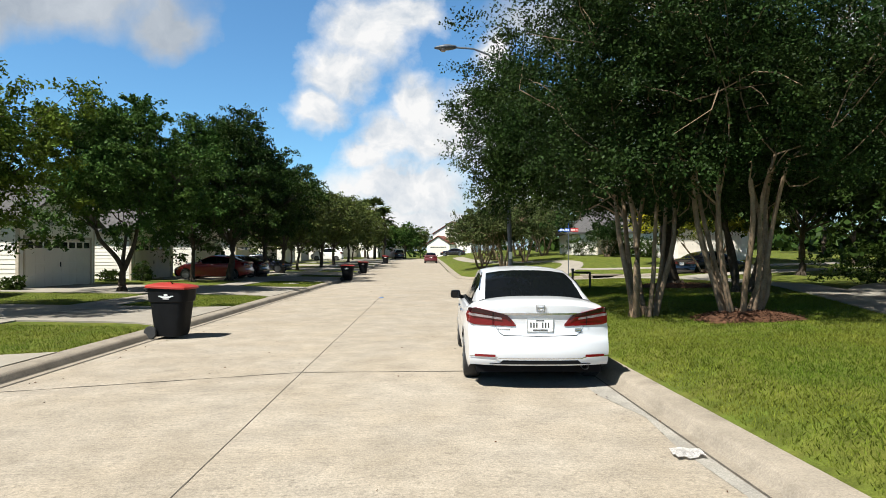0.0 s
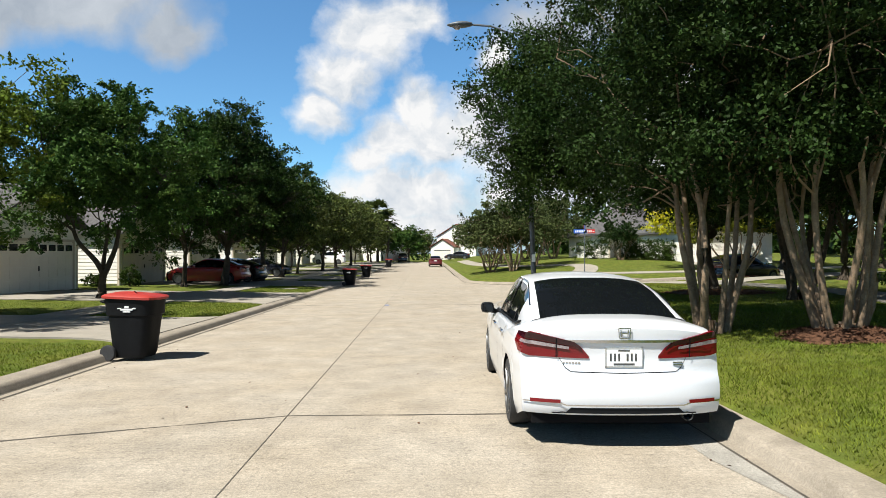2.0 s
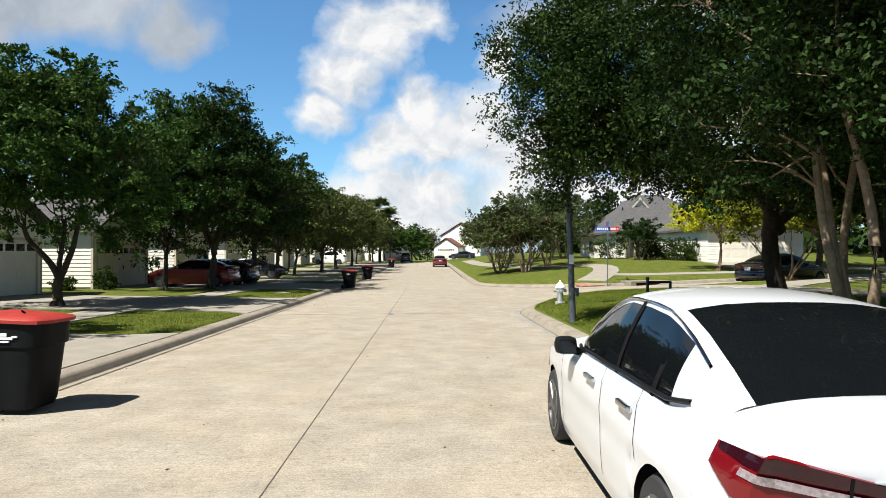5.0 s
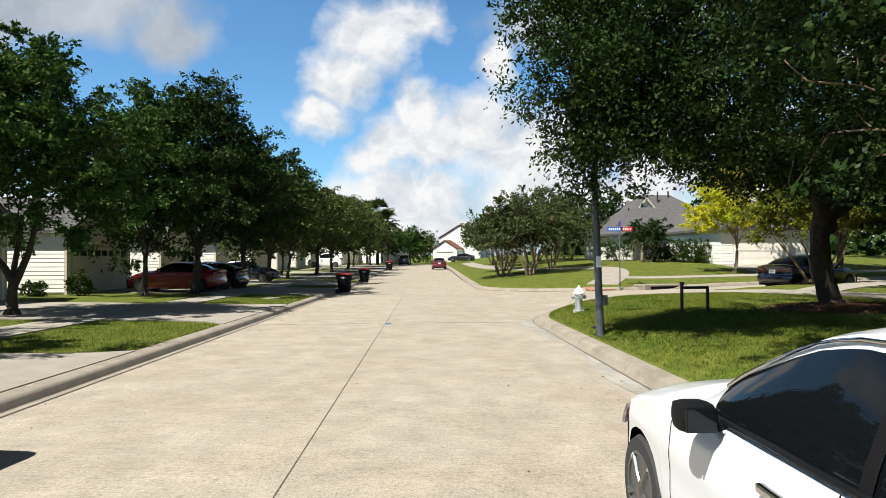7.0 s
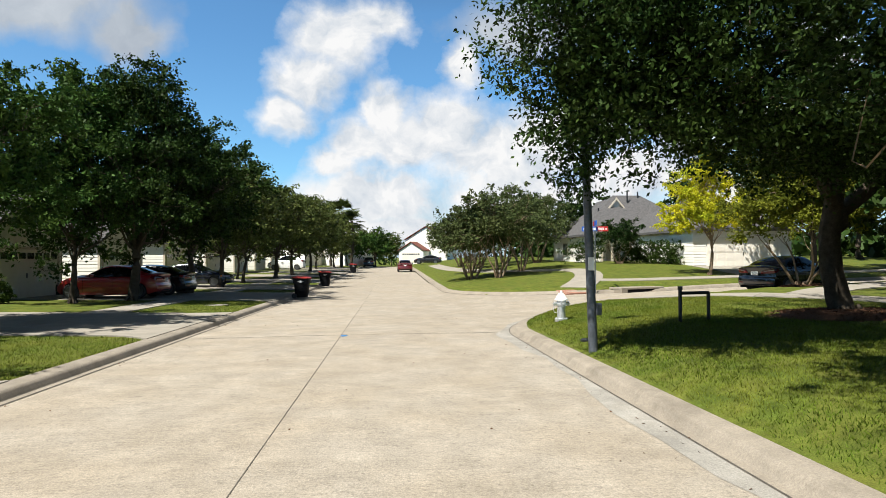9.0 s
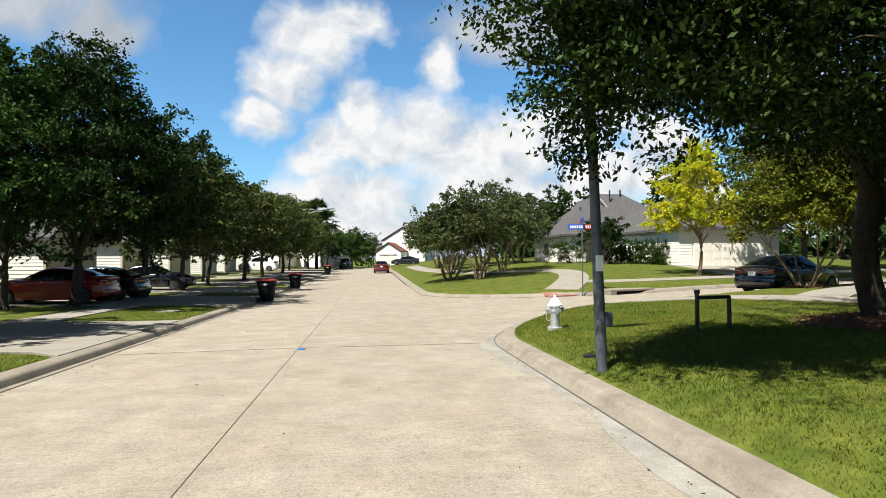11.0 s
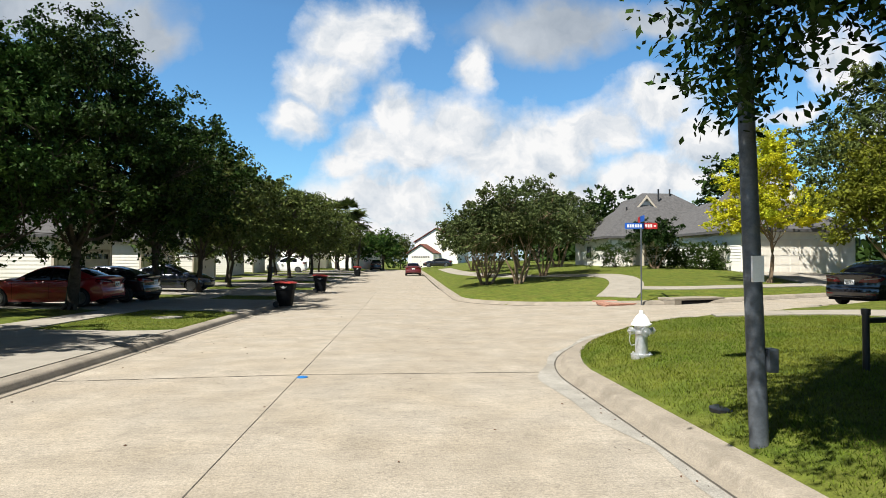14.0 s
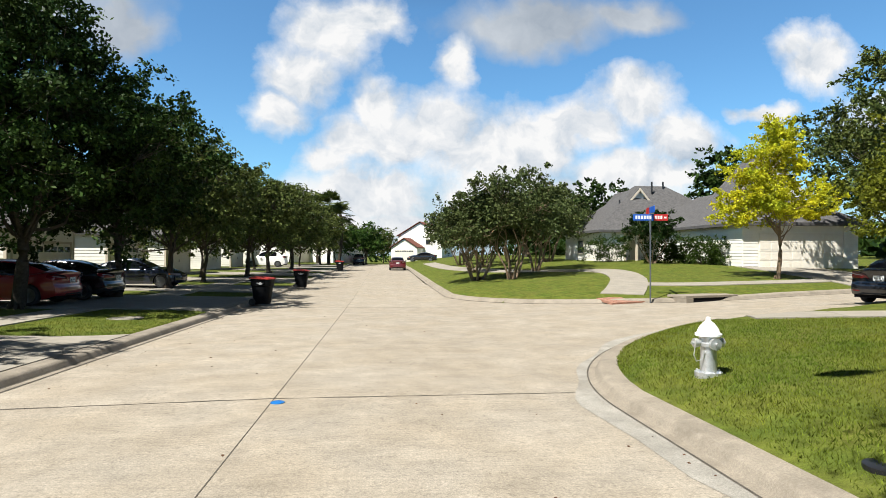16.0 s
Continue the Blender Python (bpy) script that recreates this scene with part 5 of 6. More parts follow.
def car(x, y, turn, paint, label, hero=False, shape=None, z=None, group="parked cars", name="car", pitch=0.0, lift=0.0):
    s = shape or Shape()
    base = new(name)
    zz = (ground(x, y) if z is None else z) + lift
    base.matrix_world = pose(x, y, zz, 0, 0, turn) @ pose(0, 0, 0, pitch)
    tagged(base, label, "car", group)
    part("body", body_mesh(s), paint, base, smooth=38)
    cab = cabin_meshes(s)
    part("roof", cab["roof"], paint, base, smooth=50)
    for key in ("pillar", "pillar-"):
        part("pillar", cab[key], paint, base, smooth=50)
    for key in ("windshield", "rear_window", "side_window", "side_window-"):
        part(key.strip("-"), cab[key], CAR_GLASS, base, smooth=50)
    bm = bmesh.new()
    box(bm, -0.78, -2.1, 0.2, 0.78, 2.1, 0.62)
    part("underbody", bm, DARK, base)
    for a in s.AXLES:
        for g in (-1, 1):
            bm = bmesh.new()
            lathe_rows = [[(g * xx, a + 0.39 * math.cos(q), 0.315 + 0.385 * math.sin(q)) for q in np.linspace(-0.2, math.pi + 0.2, 16)] for xx in (0.55, 0.86)]
            grid_mesh(bm, lathe_rows)
            part("wheel_arch", bm, DARK, base)
        for g in (-1, 1):
            wheel_parts(base, g * 0.80, a)
    # door mirrors
    for g in (-1, 1):
        bm = bmesh.new()
        box(bm, g * 0.975 - 0.083, 0.43, 0.94, g * 0.975 + 0.083, 0.59, 1.075, 0.05)
        cyl(bm, (g * 0.82, 0.55, 0.94), (g * 0.95, 0.52, 0.98), 0.03, 0.035, 8)
        mir = part("mirror", bm, BLACK_PLASTIC if hero else paint, base, smooth=50)
        bm = bmesh.new()
        box(bm, g * 0.975 - 0.068, 0.418, 0.955, g * 0.975 + 0.068, 0.434, 1.06, 0.007)
        part("mirror_glass", bm, CAR_GLASS, mir)
    # tail lamps, wrapped round the corner
    for g in (-1, 1):
        def tail(u, v):
            if u <= 1.0:
                xx = 0.30 + 0.49 * u
                zt, zb = lerp_at(u, [0, 0.2, 0.6, 1], [0.80, 0.915, 0.96, 1.0]), lerp_at(u, [0, 1], [0.78, 0.79])
                zz_ = (zb + (zt - zb) * v) * s.tall
                return (g * xx, s.rear(xx, zz_) - 0.012, zz_)
            f = (u - 1.0)
            zt, zb = lerp_at(f, [0, 1], [1.0, 0.985]), lerp_at(f, [0, 1], [0.79, 0.90])
            zz_ = (zb + (zt - zb) * v) * s.tall
            yp = s.REAR + f * 0.36
            xe = s.side(yp, zz_)
            xx = xe if f > 0.3 else 0.79 + (xe - 0.79) * f / 0.3
            yy = s.place(yp, zz_, xe) if f > 0.3 else s.rear(xx, zz_)
            return (g * (xx + 0.016 * min(1, f / 0.15)), yy - 0.012 * max(0, 1 - f) - 0.01 * min(1, f / 0.1) * max(0, 1 - f / 0.5), zz_)
        bm = bmesh.new()
        patch(bm, tail, [0, 0.12, 0.25, 0.4, 0.6, 0.8, 1.0, 1.1, 1.2, 1.3, 1.45, 1.7, 2.0], [0, 0.25, 0.5, 0.75, 1.0])
        bmesh.ops.solidify(bm, geom=bm.faces, thickness=0.02)
        lamp = part("tail_lamp", bm, LAMP_RED, base, smooth=40)
        bm = bmesh.new()
        patch(bm, lambda u, v: (lambda p: (p[0], p[1] - 0.012, p[2]))(tail(u, v)), [0.35, 0.45, 0.6, 0.8, 1.0, 1.1, 1.2, 1.3], [0.50, 0.58, 0.66])
        part("clear_band", bm, LAMP_CLEAR, lamp, "clear reversing lens band")
        bm = bmesh.new()
        patch(bm, lambda u, v: (lambda p: (p[0] + g * 0.003, p[1] - 0.011, p[2] + 0.001))(tail(u, v)), [0.12, 0.25, 0.4, 0.6, 0.8, 1.0, 1.1, 1.2, 1.3, 1.45, 1.7, 1.95], [0.74, 0.87, 1.0])
        part("smoked_cap", bm, LAMP_SMOKE, lamp, "smoked dark red upper lens")
        bm = bmesh.new()
        patch(bm, lambda u, v: (lambda p: (p[0], p[1] - 0.0135, p[2]))(tail(u, v)), [0.555, 0.575], [0.0, 0.25, 0.5, 0.75, 1.0])
        part("lens_split", bm, DARK, lamp)
        # head lamp
        def head(u, v):
            xx = 0.42 + 0.44 * u
            zz_ = (0.60 + 0.14 * v * (0.6 + 0.4 * u)) * s.tall
            return (g * xx, s.nose(xx, zz_) + 0.012, zz_)
        bm = bmesh.new()
        patch(bm, head, np.linspace(0, 1, 7), [0, 0.5, 1])
        bmesh.ops.solidify(bm, geom=bm.faces, thickness=0.02)
        hl = part("head_lamp", bm, LAMP_CLEAR, base, smooth=40)
        bm = bmesh.new()
        yy = 2.08
        patch(bm, lambda u, v: (g * (s.side(yy + 0.2 * u, 0.68) + 0.006), s.place(yy + 0.2 * u, 0.68, s.side(yy + 0.2 * u, 0.68)), 0.63 + 0.075 * v), [0, 0.5, 1], [0, 1])
        part("side_marker", bm, AMBER, hl)
        # door seams, handles, window trim
        for yy, z0, z1 in ((-1.0, 0.62, 1.0), (-0.31, 0.3, 0.98), (0.94, 0.3, 0.94)):
            bm = bmesh.new()
            zs_ = np.linspace(z0, z1, 9) * s.tall
            for za, zb in zip(zs_, zs_[1:]):
                bm.faces.new([bm.verts.new((g * (s.side(yy, zq) + 0.0022), yy + d, zq)) for zq, d in ((za, -0.004), (za, 0.004), (zb, 0.004), (zb, -0.004))])
            part("door_seam", bm, DARK, base)
        for yy in (-0.84, -0.05):
            bm = bmesh.new()
            xx = s.side(yy, 0.86 * s.tall)
            box(bm, min(g * xx, g * (xx + 0.035)), yy - 0.11, 0.85 * s.tall, max(g * xx, g * (xx + 0.035)), yy + 0.11, 0.885 * s.tall, 0.012)
            part("door_handle", bm, CHROME if hero else paint, base)
    for g in (-1, 1):
        for yy in (-0.32, -0.98):
            bm = bmesh.new()
            pts = []
            for f in (0.02, 0.25, 0.5, 0.75, 0.98):
                zb, zt = s.shoulder(yy) + 0.0, s.top(yy) - 0.06
                wb, wr = 0.815, 0.60
                zq = zb + (zt - zb) * f
                pts.append((g * (wb + (wr - wb) * f + 0.025 * math.sin(math.pi * f) + 0.008), zq))
            for (xa, za), (xb, zb_) in zip(pts, pts[1:]):
                bm.faces.new([bm.verts.new(p) for p in ((xa, yy - 0.03, za), (xa, yy + 0.03, za), (xb, yy + 0.03, zb_), (xb, yy - 0.03, zb_))])
            part("door_pillar", bm, DARK, base)
    # number plate with plain bars
    pz = 0.79 * s.tall
    plate = new("licence_plate")
    plate.parent = base
    plate.matrix_basis = pose(0, s.rear(0, pz) - 0.006, pz)
    bm = bmesh.new()
    box(bm, -0.155, -0.008, -0.08, 0.155, 0.004, 0.08, 0.004)
    part("plate", bm, WHITE_PAINT, plate)
    bm = bmesh.new()
    for bx0, bz0, bx1, bz1 in ((-0.162, -0.086, 0.162, -0.074), (-0.162, 0.074, 0.162, 0.086), (-0.162, -0.086, -0.151, 0.086), (0.151, -0.086, 0.162, 0.086)):
        box(bm, bx0, -0.011, bz0, bx1, 0.004, bz1)
    part("plate_frame", bm, SILVER, plate)
    bm = bmesh.new()
    for k in range(7):
        if k != 3:
            box(bm, -0.122 + k * 0.036, -0.0115, -0.03, -0.106 + k * 0.036, -0.008, 0.034)
    box(bm, -0.09, -0.0115, -0.066, 0.09, -0.008, -0.05)
    box(bm, -0.05, -0.0115, 0.052, 0.05, -0.008, 0.064)
    part("plate_bars", bm, RAISED, plate)
    # bumper insert, reflectors, grille
    bm = bmesh.new()
    patch(bm, lambda u, v: (u, s.rear(u, 0.345) - 0.006, (0.318 if abs(u) < 0.58 else 0.312) + (0.048 if abs(u) < 0.5 else 0.012) * v), np.linspace(-0.62, 0.62, 32), [0, 1])
    part("bumper_insert", bm, BLACK_PLASTIC, base)
    for g in (-1, 1):
        bm = bmesh.new()
        patch(bm, lambda u, v: (g * u, s.rear(u, 0.43) - 0.010, 0.405 + 0.03 * v), np.linspace(0.55, 0.80, 5), [0, 1])
        part("reflector", bm, LAMP_RED, base)
    bm = bmesh.new()
    patch(bm, lambda u, v: (u, s.nose(u, 0.55) + 0.008, 0.42 + 0.2 * v), np.linspace(-0.4, 0.4, 7), [0, 0.5, 1])
    part("grille", bm, BLACK_PLASTIC, base)
    if hero:
        bm = bmesh.new()
        patch(bm, lambda u, v: (u, s.rear(u, 0.93) - 0.016, 0.918 + 0.022 * v), np.linspace(-0.62, 0.62, 17), [0, 0.5, 1])
        bmesh.ops.solidify(bm, geom=bm.faces, thickness=0.015)
        part("chrome_bar", bm, CHROME, base, smooth=40)
        bm = bmesh.new()
        patch(bm, lambda u, v: (u, s.rear(u, 0.41) - 0.012, 0.383 + 0.012 * v + 0.02 * (abs(u) > 0.55)), np.linspace(-0.86, 0.86, 25), [0, 1])
        part("chrome_strip", bm, CHROME, base, smooth=40)
        bm = bmesh.new()
        ring_ = [(0.052, 0.042), (0.046, -0.042), (-0.046, -0.042), (-0.052, 0.042)]
        yb = s.rear(0, 1.0) - 0.008
        for (xa, za), (xb, zb) in zip(ring_, ring_[1:] + ring_[:1]):
            cyl(bm, (xa, yb, 1.0 + za), (xb, yb, 1.0 + zb), 0.0045, seg=6)
        for g in (-1, 1):
            cyl(bm, (g * 0.026, yb, 0.968), (g * 0.032, yb, 1.032), 0.0045, seg=6)
        cyl(bm, (-0.028, yb, 1.0), (0.028, yb, 1.0), 0.0045, seg=6)
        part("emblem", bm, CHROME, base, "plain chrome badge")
        for x0, z0, w_, h_ in [(-0.52 + k * 0.026, 0.735, 0.016, 0.013) for k in range(6)] + [(0.43, 0.742 - 0.022 * k, 0.08, 0.009) for k in range(2)]:
            bm = bmesh.new()
            box(bm, x0, s.rear(abs(x0), 0.74) - 0.008, z0, x0 + w_, s.rear(abs(x0), 0.74) + 0.02, z0 + h_)
            part("badge_bar", bm, CHROME, base)
        # boot lid cut
        bm = bmesh.new()
        path = [(-0.56, 0.80), (-0.50, 0.70), (-0.45, 0.665), (0, 0.655), (0.45, 0.665), (0.50, 0.70), (0.56, 0.80)]
        for (xa, za), (xb, zb) in zip(path, path[1:]):
            n_ = 6
            for i in range(n_):
                p = [(xa + (xb - xa) * (i + d) / n_, za + (zb - za) * (i + d) / n_) for d in (0, 1)]
                bm.faces.new([bm.verts.new((q[0], s.rear(q[0], q[1]) - 0.004, q[1] + o)) for q, o in ((p[0], -0.004), (p[1], -0.004), (p[1], 0.004), (p[0], 0.004))])
        part("boot_seam", bm, DARK, base)
        bm = bmesh.new()
        lathe(bm, [(0.01, -2.34), (0.036, -2.35), (0.04, -2.43), (0.043, -2.435), (0.046, -2.43), (0.045, -2.2), (0.02, -2.2)], 18, "Y")
        bmesh.ops.translate(bm, verts=bm.verts, vec=(0.56, 0.25, 0.285))
        part("exhaust_tip", bm, ALLOY, base, smooth=40)
        # chrome line over the side windows, black belt moulding
        for g in (-1, 1):
            pts, low = [], []
            for yy in np.linspace(-1.42, 0.74, 20):
                pts.append(Vector((g * (lerp_at(yy, [-1.72, -1.2, -0.75, 0.16, 0.60, 0.96], [0.70, 0.64, 0.585, 0.60, 0.66, 0.72]) + 0.028), yy, s.top(yy) - 0.072)))
                low.append(Vector((g * (lerp_at(yy, [-1.72, -1.3, 0.6, 0.96], [0.70, 0.80, 0.82, 0.74]) + 0.014), yy, s.shoulder(yy) + 0.045)))
            bm = bmesh.new()
            tube(bm, pts, [0.009] * 20, 6)
            part("window_trim", bm, CHROME, base, smooth=60)
            bm = bmesh.new()
            tube(bm, low, [0.014] * 20, 6)
            part("belt_moulding", bm, BLACK_PLASTIC, base, smooth=60)
    return base


car(1.52, 9.49, -1.9, PEARL, "white saloon car parked at the kerb with tinted windows", hero=True, shape=Shape(1.49), z=road_z(9.53), pitch=-0.6)
car(-12.75, 37.3, 90, CAR_RED, "red saloon car parked on a shaded driveway", lift=0.03)
car(-12.45, 40.0, 90, CAR_BLACK, "black saloon car in deep shade on a driveway", lift=0.03)
car(-12.8, 48.3, -90, CAR_NAVY, "dark navy saloon car on a shaded driveway", lift=0.03)
car(16.8, 34.1, -70.9, CAR_BLACK, "black hatchback parked at the side street kerb", shape=Shape(1.55, 1.03), z=road_z(34.1) + rise(16.8, 34.1))
car(1.2, 84.0, 0, CAR_MAROON, "maroon saloon car parked far down the street", z=road_z(84))
car(5.6, 108, 80, CAR_BLACK, "dark car on a driveway at the street's end", lift=0.0)
car(-4.2, 112, 0, CAR_BLACK, "black car parked far down the street", shape=Shape(1.7, 1.12), z=road_z(112))
car(-4.6, 124, 0, CAR_MAROON, "dark red car parked at the street's end", shape=Shape(1.6, 1.08), z=road_z(124))
car(-13.5, 86.0, 90, WHITE_PAINT, "white utility vehicle on a driveway", shape=Shape(1.85, 1.22), lift=0.03)


# ---- wheeled bins ----
def bin_thing(x, y, turn, label):
    base = new("wheeled_bin")
    base.matrix_world = pose(x, y, road_z(y) + 0.01, 0, 0, turn)
    tagged(base, label, "trash bin", "wheeled bins")
    bm = bmesh.new()
    rows = []
    for z, w, d, back in ((0.05, 0.22, 0.26, 0), (0.12, 0.235, 0.29, 0), (0.5, 0.26, 0.335, 0), (0.72, 0.275, 0.36, 0), (0.74, 0.295, 0.395, 0), (0.96, 0.305, 0.41, 0), (1.0, 0.31, 0.415, 0)):
        ring = []
        for k in range(32):
            a = 2 * math.pi * k / 32
            c, s_ = math.cos(a), math.sin(a)
            q = (abs(c) ** 5 + abs(s_) ** 5) ** (-1 / 5)
            ring.append((w * c * q, d * s_ * q, z))
        rows.append(ring + ring[:1])
    grid_mesh(bm, rows)
    bm.faces.new([bm.verts.new(p) for p in rows[0][:-1]][::-1])
    bmesh.ops.remove_doubles(bm, verts=bm.verts, dist=0.0005)
    bmesh.ops.recalc_face_normals(bm, faces=bm.faces)
    part("bin_body", bm, BLACK_PLASTIC, base, smooth=40)
    bm = bmesh.new()
    rows = []
    for z, w, d in ((1.0, 0.335, 0.45), (1.035, 0.335, 0.45), (1.055, 0.31, 0.42), (1.085, 0.2, 0.28), (1.09, 0.02, 0.02)):
        ring = []
        for k in range(32):
            a = 2 * math.pi * k / 32
            c, s_ = math.cos(a), math.sin(a)
            q = (abs(c) ** 6 + abs(s_) ** 6) ** (-1 / 6)
            ring.append((w * c * q, d * s_ * q, z + 0.02 * s_))
        rows.append(ring + ring[:1])
    grid_mesh(bm, rows)
    bm.faces.new([bm.verts.new(p) for p in rows[0][:-1]][::-1])
    bmesh.ops.remove_doubles(bm, verts=bm.verts, dist=0.0005)
    bmesh.ops.recalc_face_normals(bm, faces=bm.faces)
    part("lid", bm, RED_PLASTIC, base, "red plastic lid", smooth=40)
    for g in (-1, 1):
        w = new("wheel")
        w.parent = base
        w.matrix_basis = pose(g * 0.27, 0.30, 0.13)
        bm = bmesh.new()
        lathe(bm, [(0.07, -0.03), (0.12, -0.03), (0.13, -0.015), (0.13, 0.015), (0.12, 0.03), (0.07, 0.03)], 20, "X")
        part("tyre", bm, RUBBER, w, smooth=40)
        bm = bmesh.new()
        lathe(bm, [(0.07, -0.02), (0.07, 0.02), (0.03, 0.03), (0.01, 0.03)], 14, "X")
        part("rim", bm, BLACK_METAL, w, smooth=40)
    bm = bmesh.new()
    cyl(bm, (-0.26, 0.43, 0.96), (0.26, 0.43, 0.96), 0.017)
    for g in (-1, 1):
        cyl(bm, (g * 0.24, 0.33, 0.93), (g * 0.24, 0.43, 0.96), 0.02)
    part("handle", bm, BLACK_PLASTIC, base, smooth=40)
    for g in (-1, 1):
        bm = bmesh.new()
        for z0, w, h in ((0.835, 0.10, 0.028), (0.875, 0.035, 0.035), (0.80, 0.06, 0.018)):
            box(bm, g * 0.306 - 0.006, -w - 0.03, z0 - h / 2, g * 0.306 + 0.006, w - 0.03, z0 + h / 2)
        for q in (-1, 1):
            box(bm, g * 0.306 - 0.006, q * 0.12 - 0.06, 0.845, g * 0.306 + 0.006, q * 0.12, 0.862)
        part("printed_mark", bm, WHITE_INK, base, "white printed bars")
    bm = bmesh.new()
    box(bm, -0.16, -0.345, 0.60, 0.16, -0.30, 0.66, 0.01)
    part("grip_rib", bm, BLACK_PLASTIC, base)
    return base


# ---- street furniture ----
def street_lamp(x, y):
    base = thing("street_lamp", x, y, label="tall weathered grey steel street lamp with curved arm", category="street lamp")
    lean = -0.26
    H = 8.05
    bm = bmesh.new()
    lathe(bm, [(0.078, -0.1), (0.077, 0.3), (0.05, H)], 16)
    for v in bm.verts:
        v.co.x += lean * v.co.z / H
    part("pole", bm, GALV, base, smooth=50)
    bm = bmesh.new()
    pts = [Vector((lean + 0.02, 0, H - 0.75)), Vector((lean - 0.15, 0, H - 0.35)), Vector((lean - 0.5, 0, H - 0.02)), Vector((lean - 1.0, 0, H + 0.16)), Vector((lean - 1.6, 0, H + 0.2))]
    tube(bm, pts, [0.04, 0.04, 0.035, 0.03, 0.03], 10)
    part("arm", bm, GALV, base, smooth=60)
    bm = bmesh.new()
    rows = []
    for f in np.linspace(0, 1, 9):
        r = 0.16 * math.sin(math.pi * (0.12 + 0.85 * f)) ** 0.7
        rows.append([(lean - 1.55 - 0.72 * f, r * math.cos(a), H + 0.21 + 0.55 * r * math.sin(a) - 0.03 * f) for a in np.linspace(0, 2 * math.pi, 15)])
    grid_mesh(bm, rows)
    bmesh.ops.remove_doubles(bm, verts=bm.verts, dist=0.001)
    head = part("lamp_head", bm, GALV, base, smooth=60)
    bm = bmesh.new()
    lathe(bm, [(0.12, 0.0), (0.11, -0.05), (0.06, -0.09), (0.01, -0.1)], 16)
    bmesh.ops.translate(bm, verts=bm.verts, vec=(lean - 1.98, 0, H + 0.15))
    part("lens", bm, LAMP_CLEAR, head, smooth=60)
    bm = bmesh.new()
    box(bm, -0.05 + lean * 0.18, -0.085, 1.38, 0.05 + lean * 0.18, -0.06, 1.6)
    part("notice_plate", bm, WHITE_PAINT, base, "small pale plate")
    bm = bmesh.new()
    box(bm, 0.04, -0.08, 0.62, 0.13, 0.02, 0.82, 0.01)
    part("service_cover", bm, GALV, base)


street_lamp(2.92, 19.4)


def hydrant(x, y):
    base = thing("fire_hydrant", x, y, label="silver fire hydrant with a white bonnet on the corner lawn", category="fire hydrant")
    base.scale = (0.92, 0.92, 0.92)
    bm = bmesh.new()
    lathe(bm, [(0.17, -0.1), (0.17, 0.035), (0.105, 0.045), (0.10, 0.36), (0.13, 0.37), (0.13, 0.41), (0.115, 0.42), (0.115, 0.50)], 24)
    part("barrel", bm, SILVER, base, smooth=45)
    for k in range(8):
        a = 6.2832 * k / 8
        bm = bmesh.new()
        cyl(bm, (0.143 * math.cos(a), 0.143 * math.sin(a), 0.03), (0.143 * math.cos(a), 0.143 * math.sin(a), 0.06), 0.014, seg=6)
        part("bolt", bm, SILVER, base)
    bm = bmesh.new()
    lathe(bm, [(0.165, 0.50), (0.165, 0.53), (0.14, 0.545), (0.12, 0.60), (0.075, 0.66), (0.035, 0.69), (0.03, 0.74), (0.01, 0.745)], 24)
    part("bonnet", bm, WHITE_PAINT, base, "white painted bonnet", smooth=45)
    for ax, r, ln in (((-1, 0, 0), 0.06, 0.20), ((1, 0, 0), 0.06, 0.20), ((0, -1, 0), 0.075, 0.19)):
        bm = bmesh.new()
        d = Vector(ax)
        cyl(bm, d * 0.08 + Vector((0, 0, 0.41)), d * (ln - 0.05) + Vector((0, 0, 0.41)), r * 0.8, seg=16)
        cyl(bm, d * (ln - 0.05) + Vector((0, 0, 0.41)), d * ln + Vector((0, 0, 0.41)), r, seg=16)
        cyl(bm, d * ln + Vector((0, 0, 0.41)), d * (ln + 0.035) + Vector((0, 0, 0.41)), r * 0.3, seg=5)
        part("nozzle_cap", bm, SILVER, base, smooth=40)
    bm = bmesh.new()
    pts = [Vector((-0.2, -0.03, 0.36)), Vector((-0.22, -0.04, 0.26)), Vector((-0.19, -0.05, 0.18)), Vector((-0.13, -0.06, 0.20)), Vector((-0.09, -0.07, 0.30))]
    tube(bm, pts, [0.008] * 5, 5)
    part("chain", bm, SILVER, base)


hydrant(3.5, 23.3)


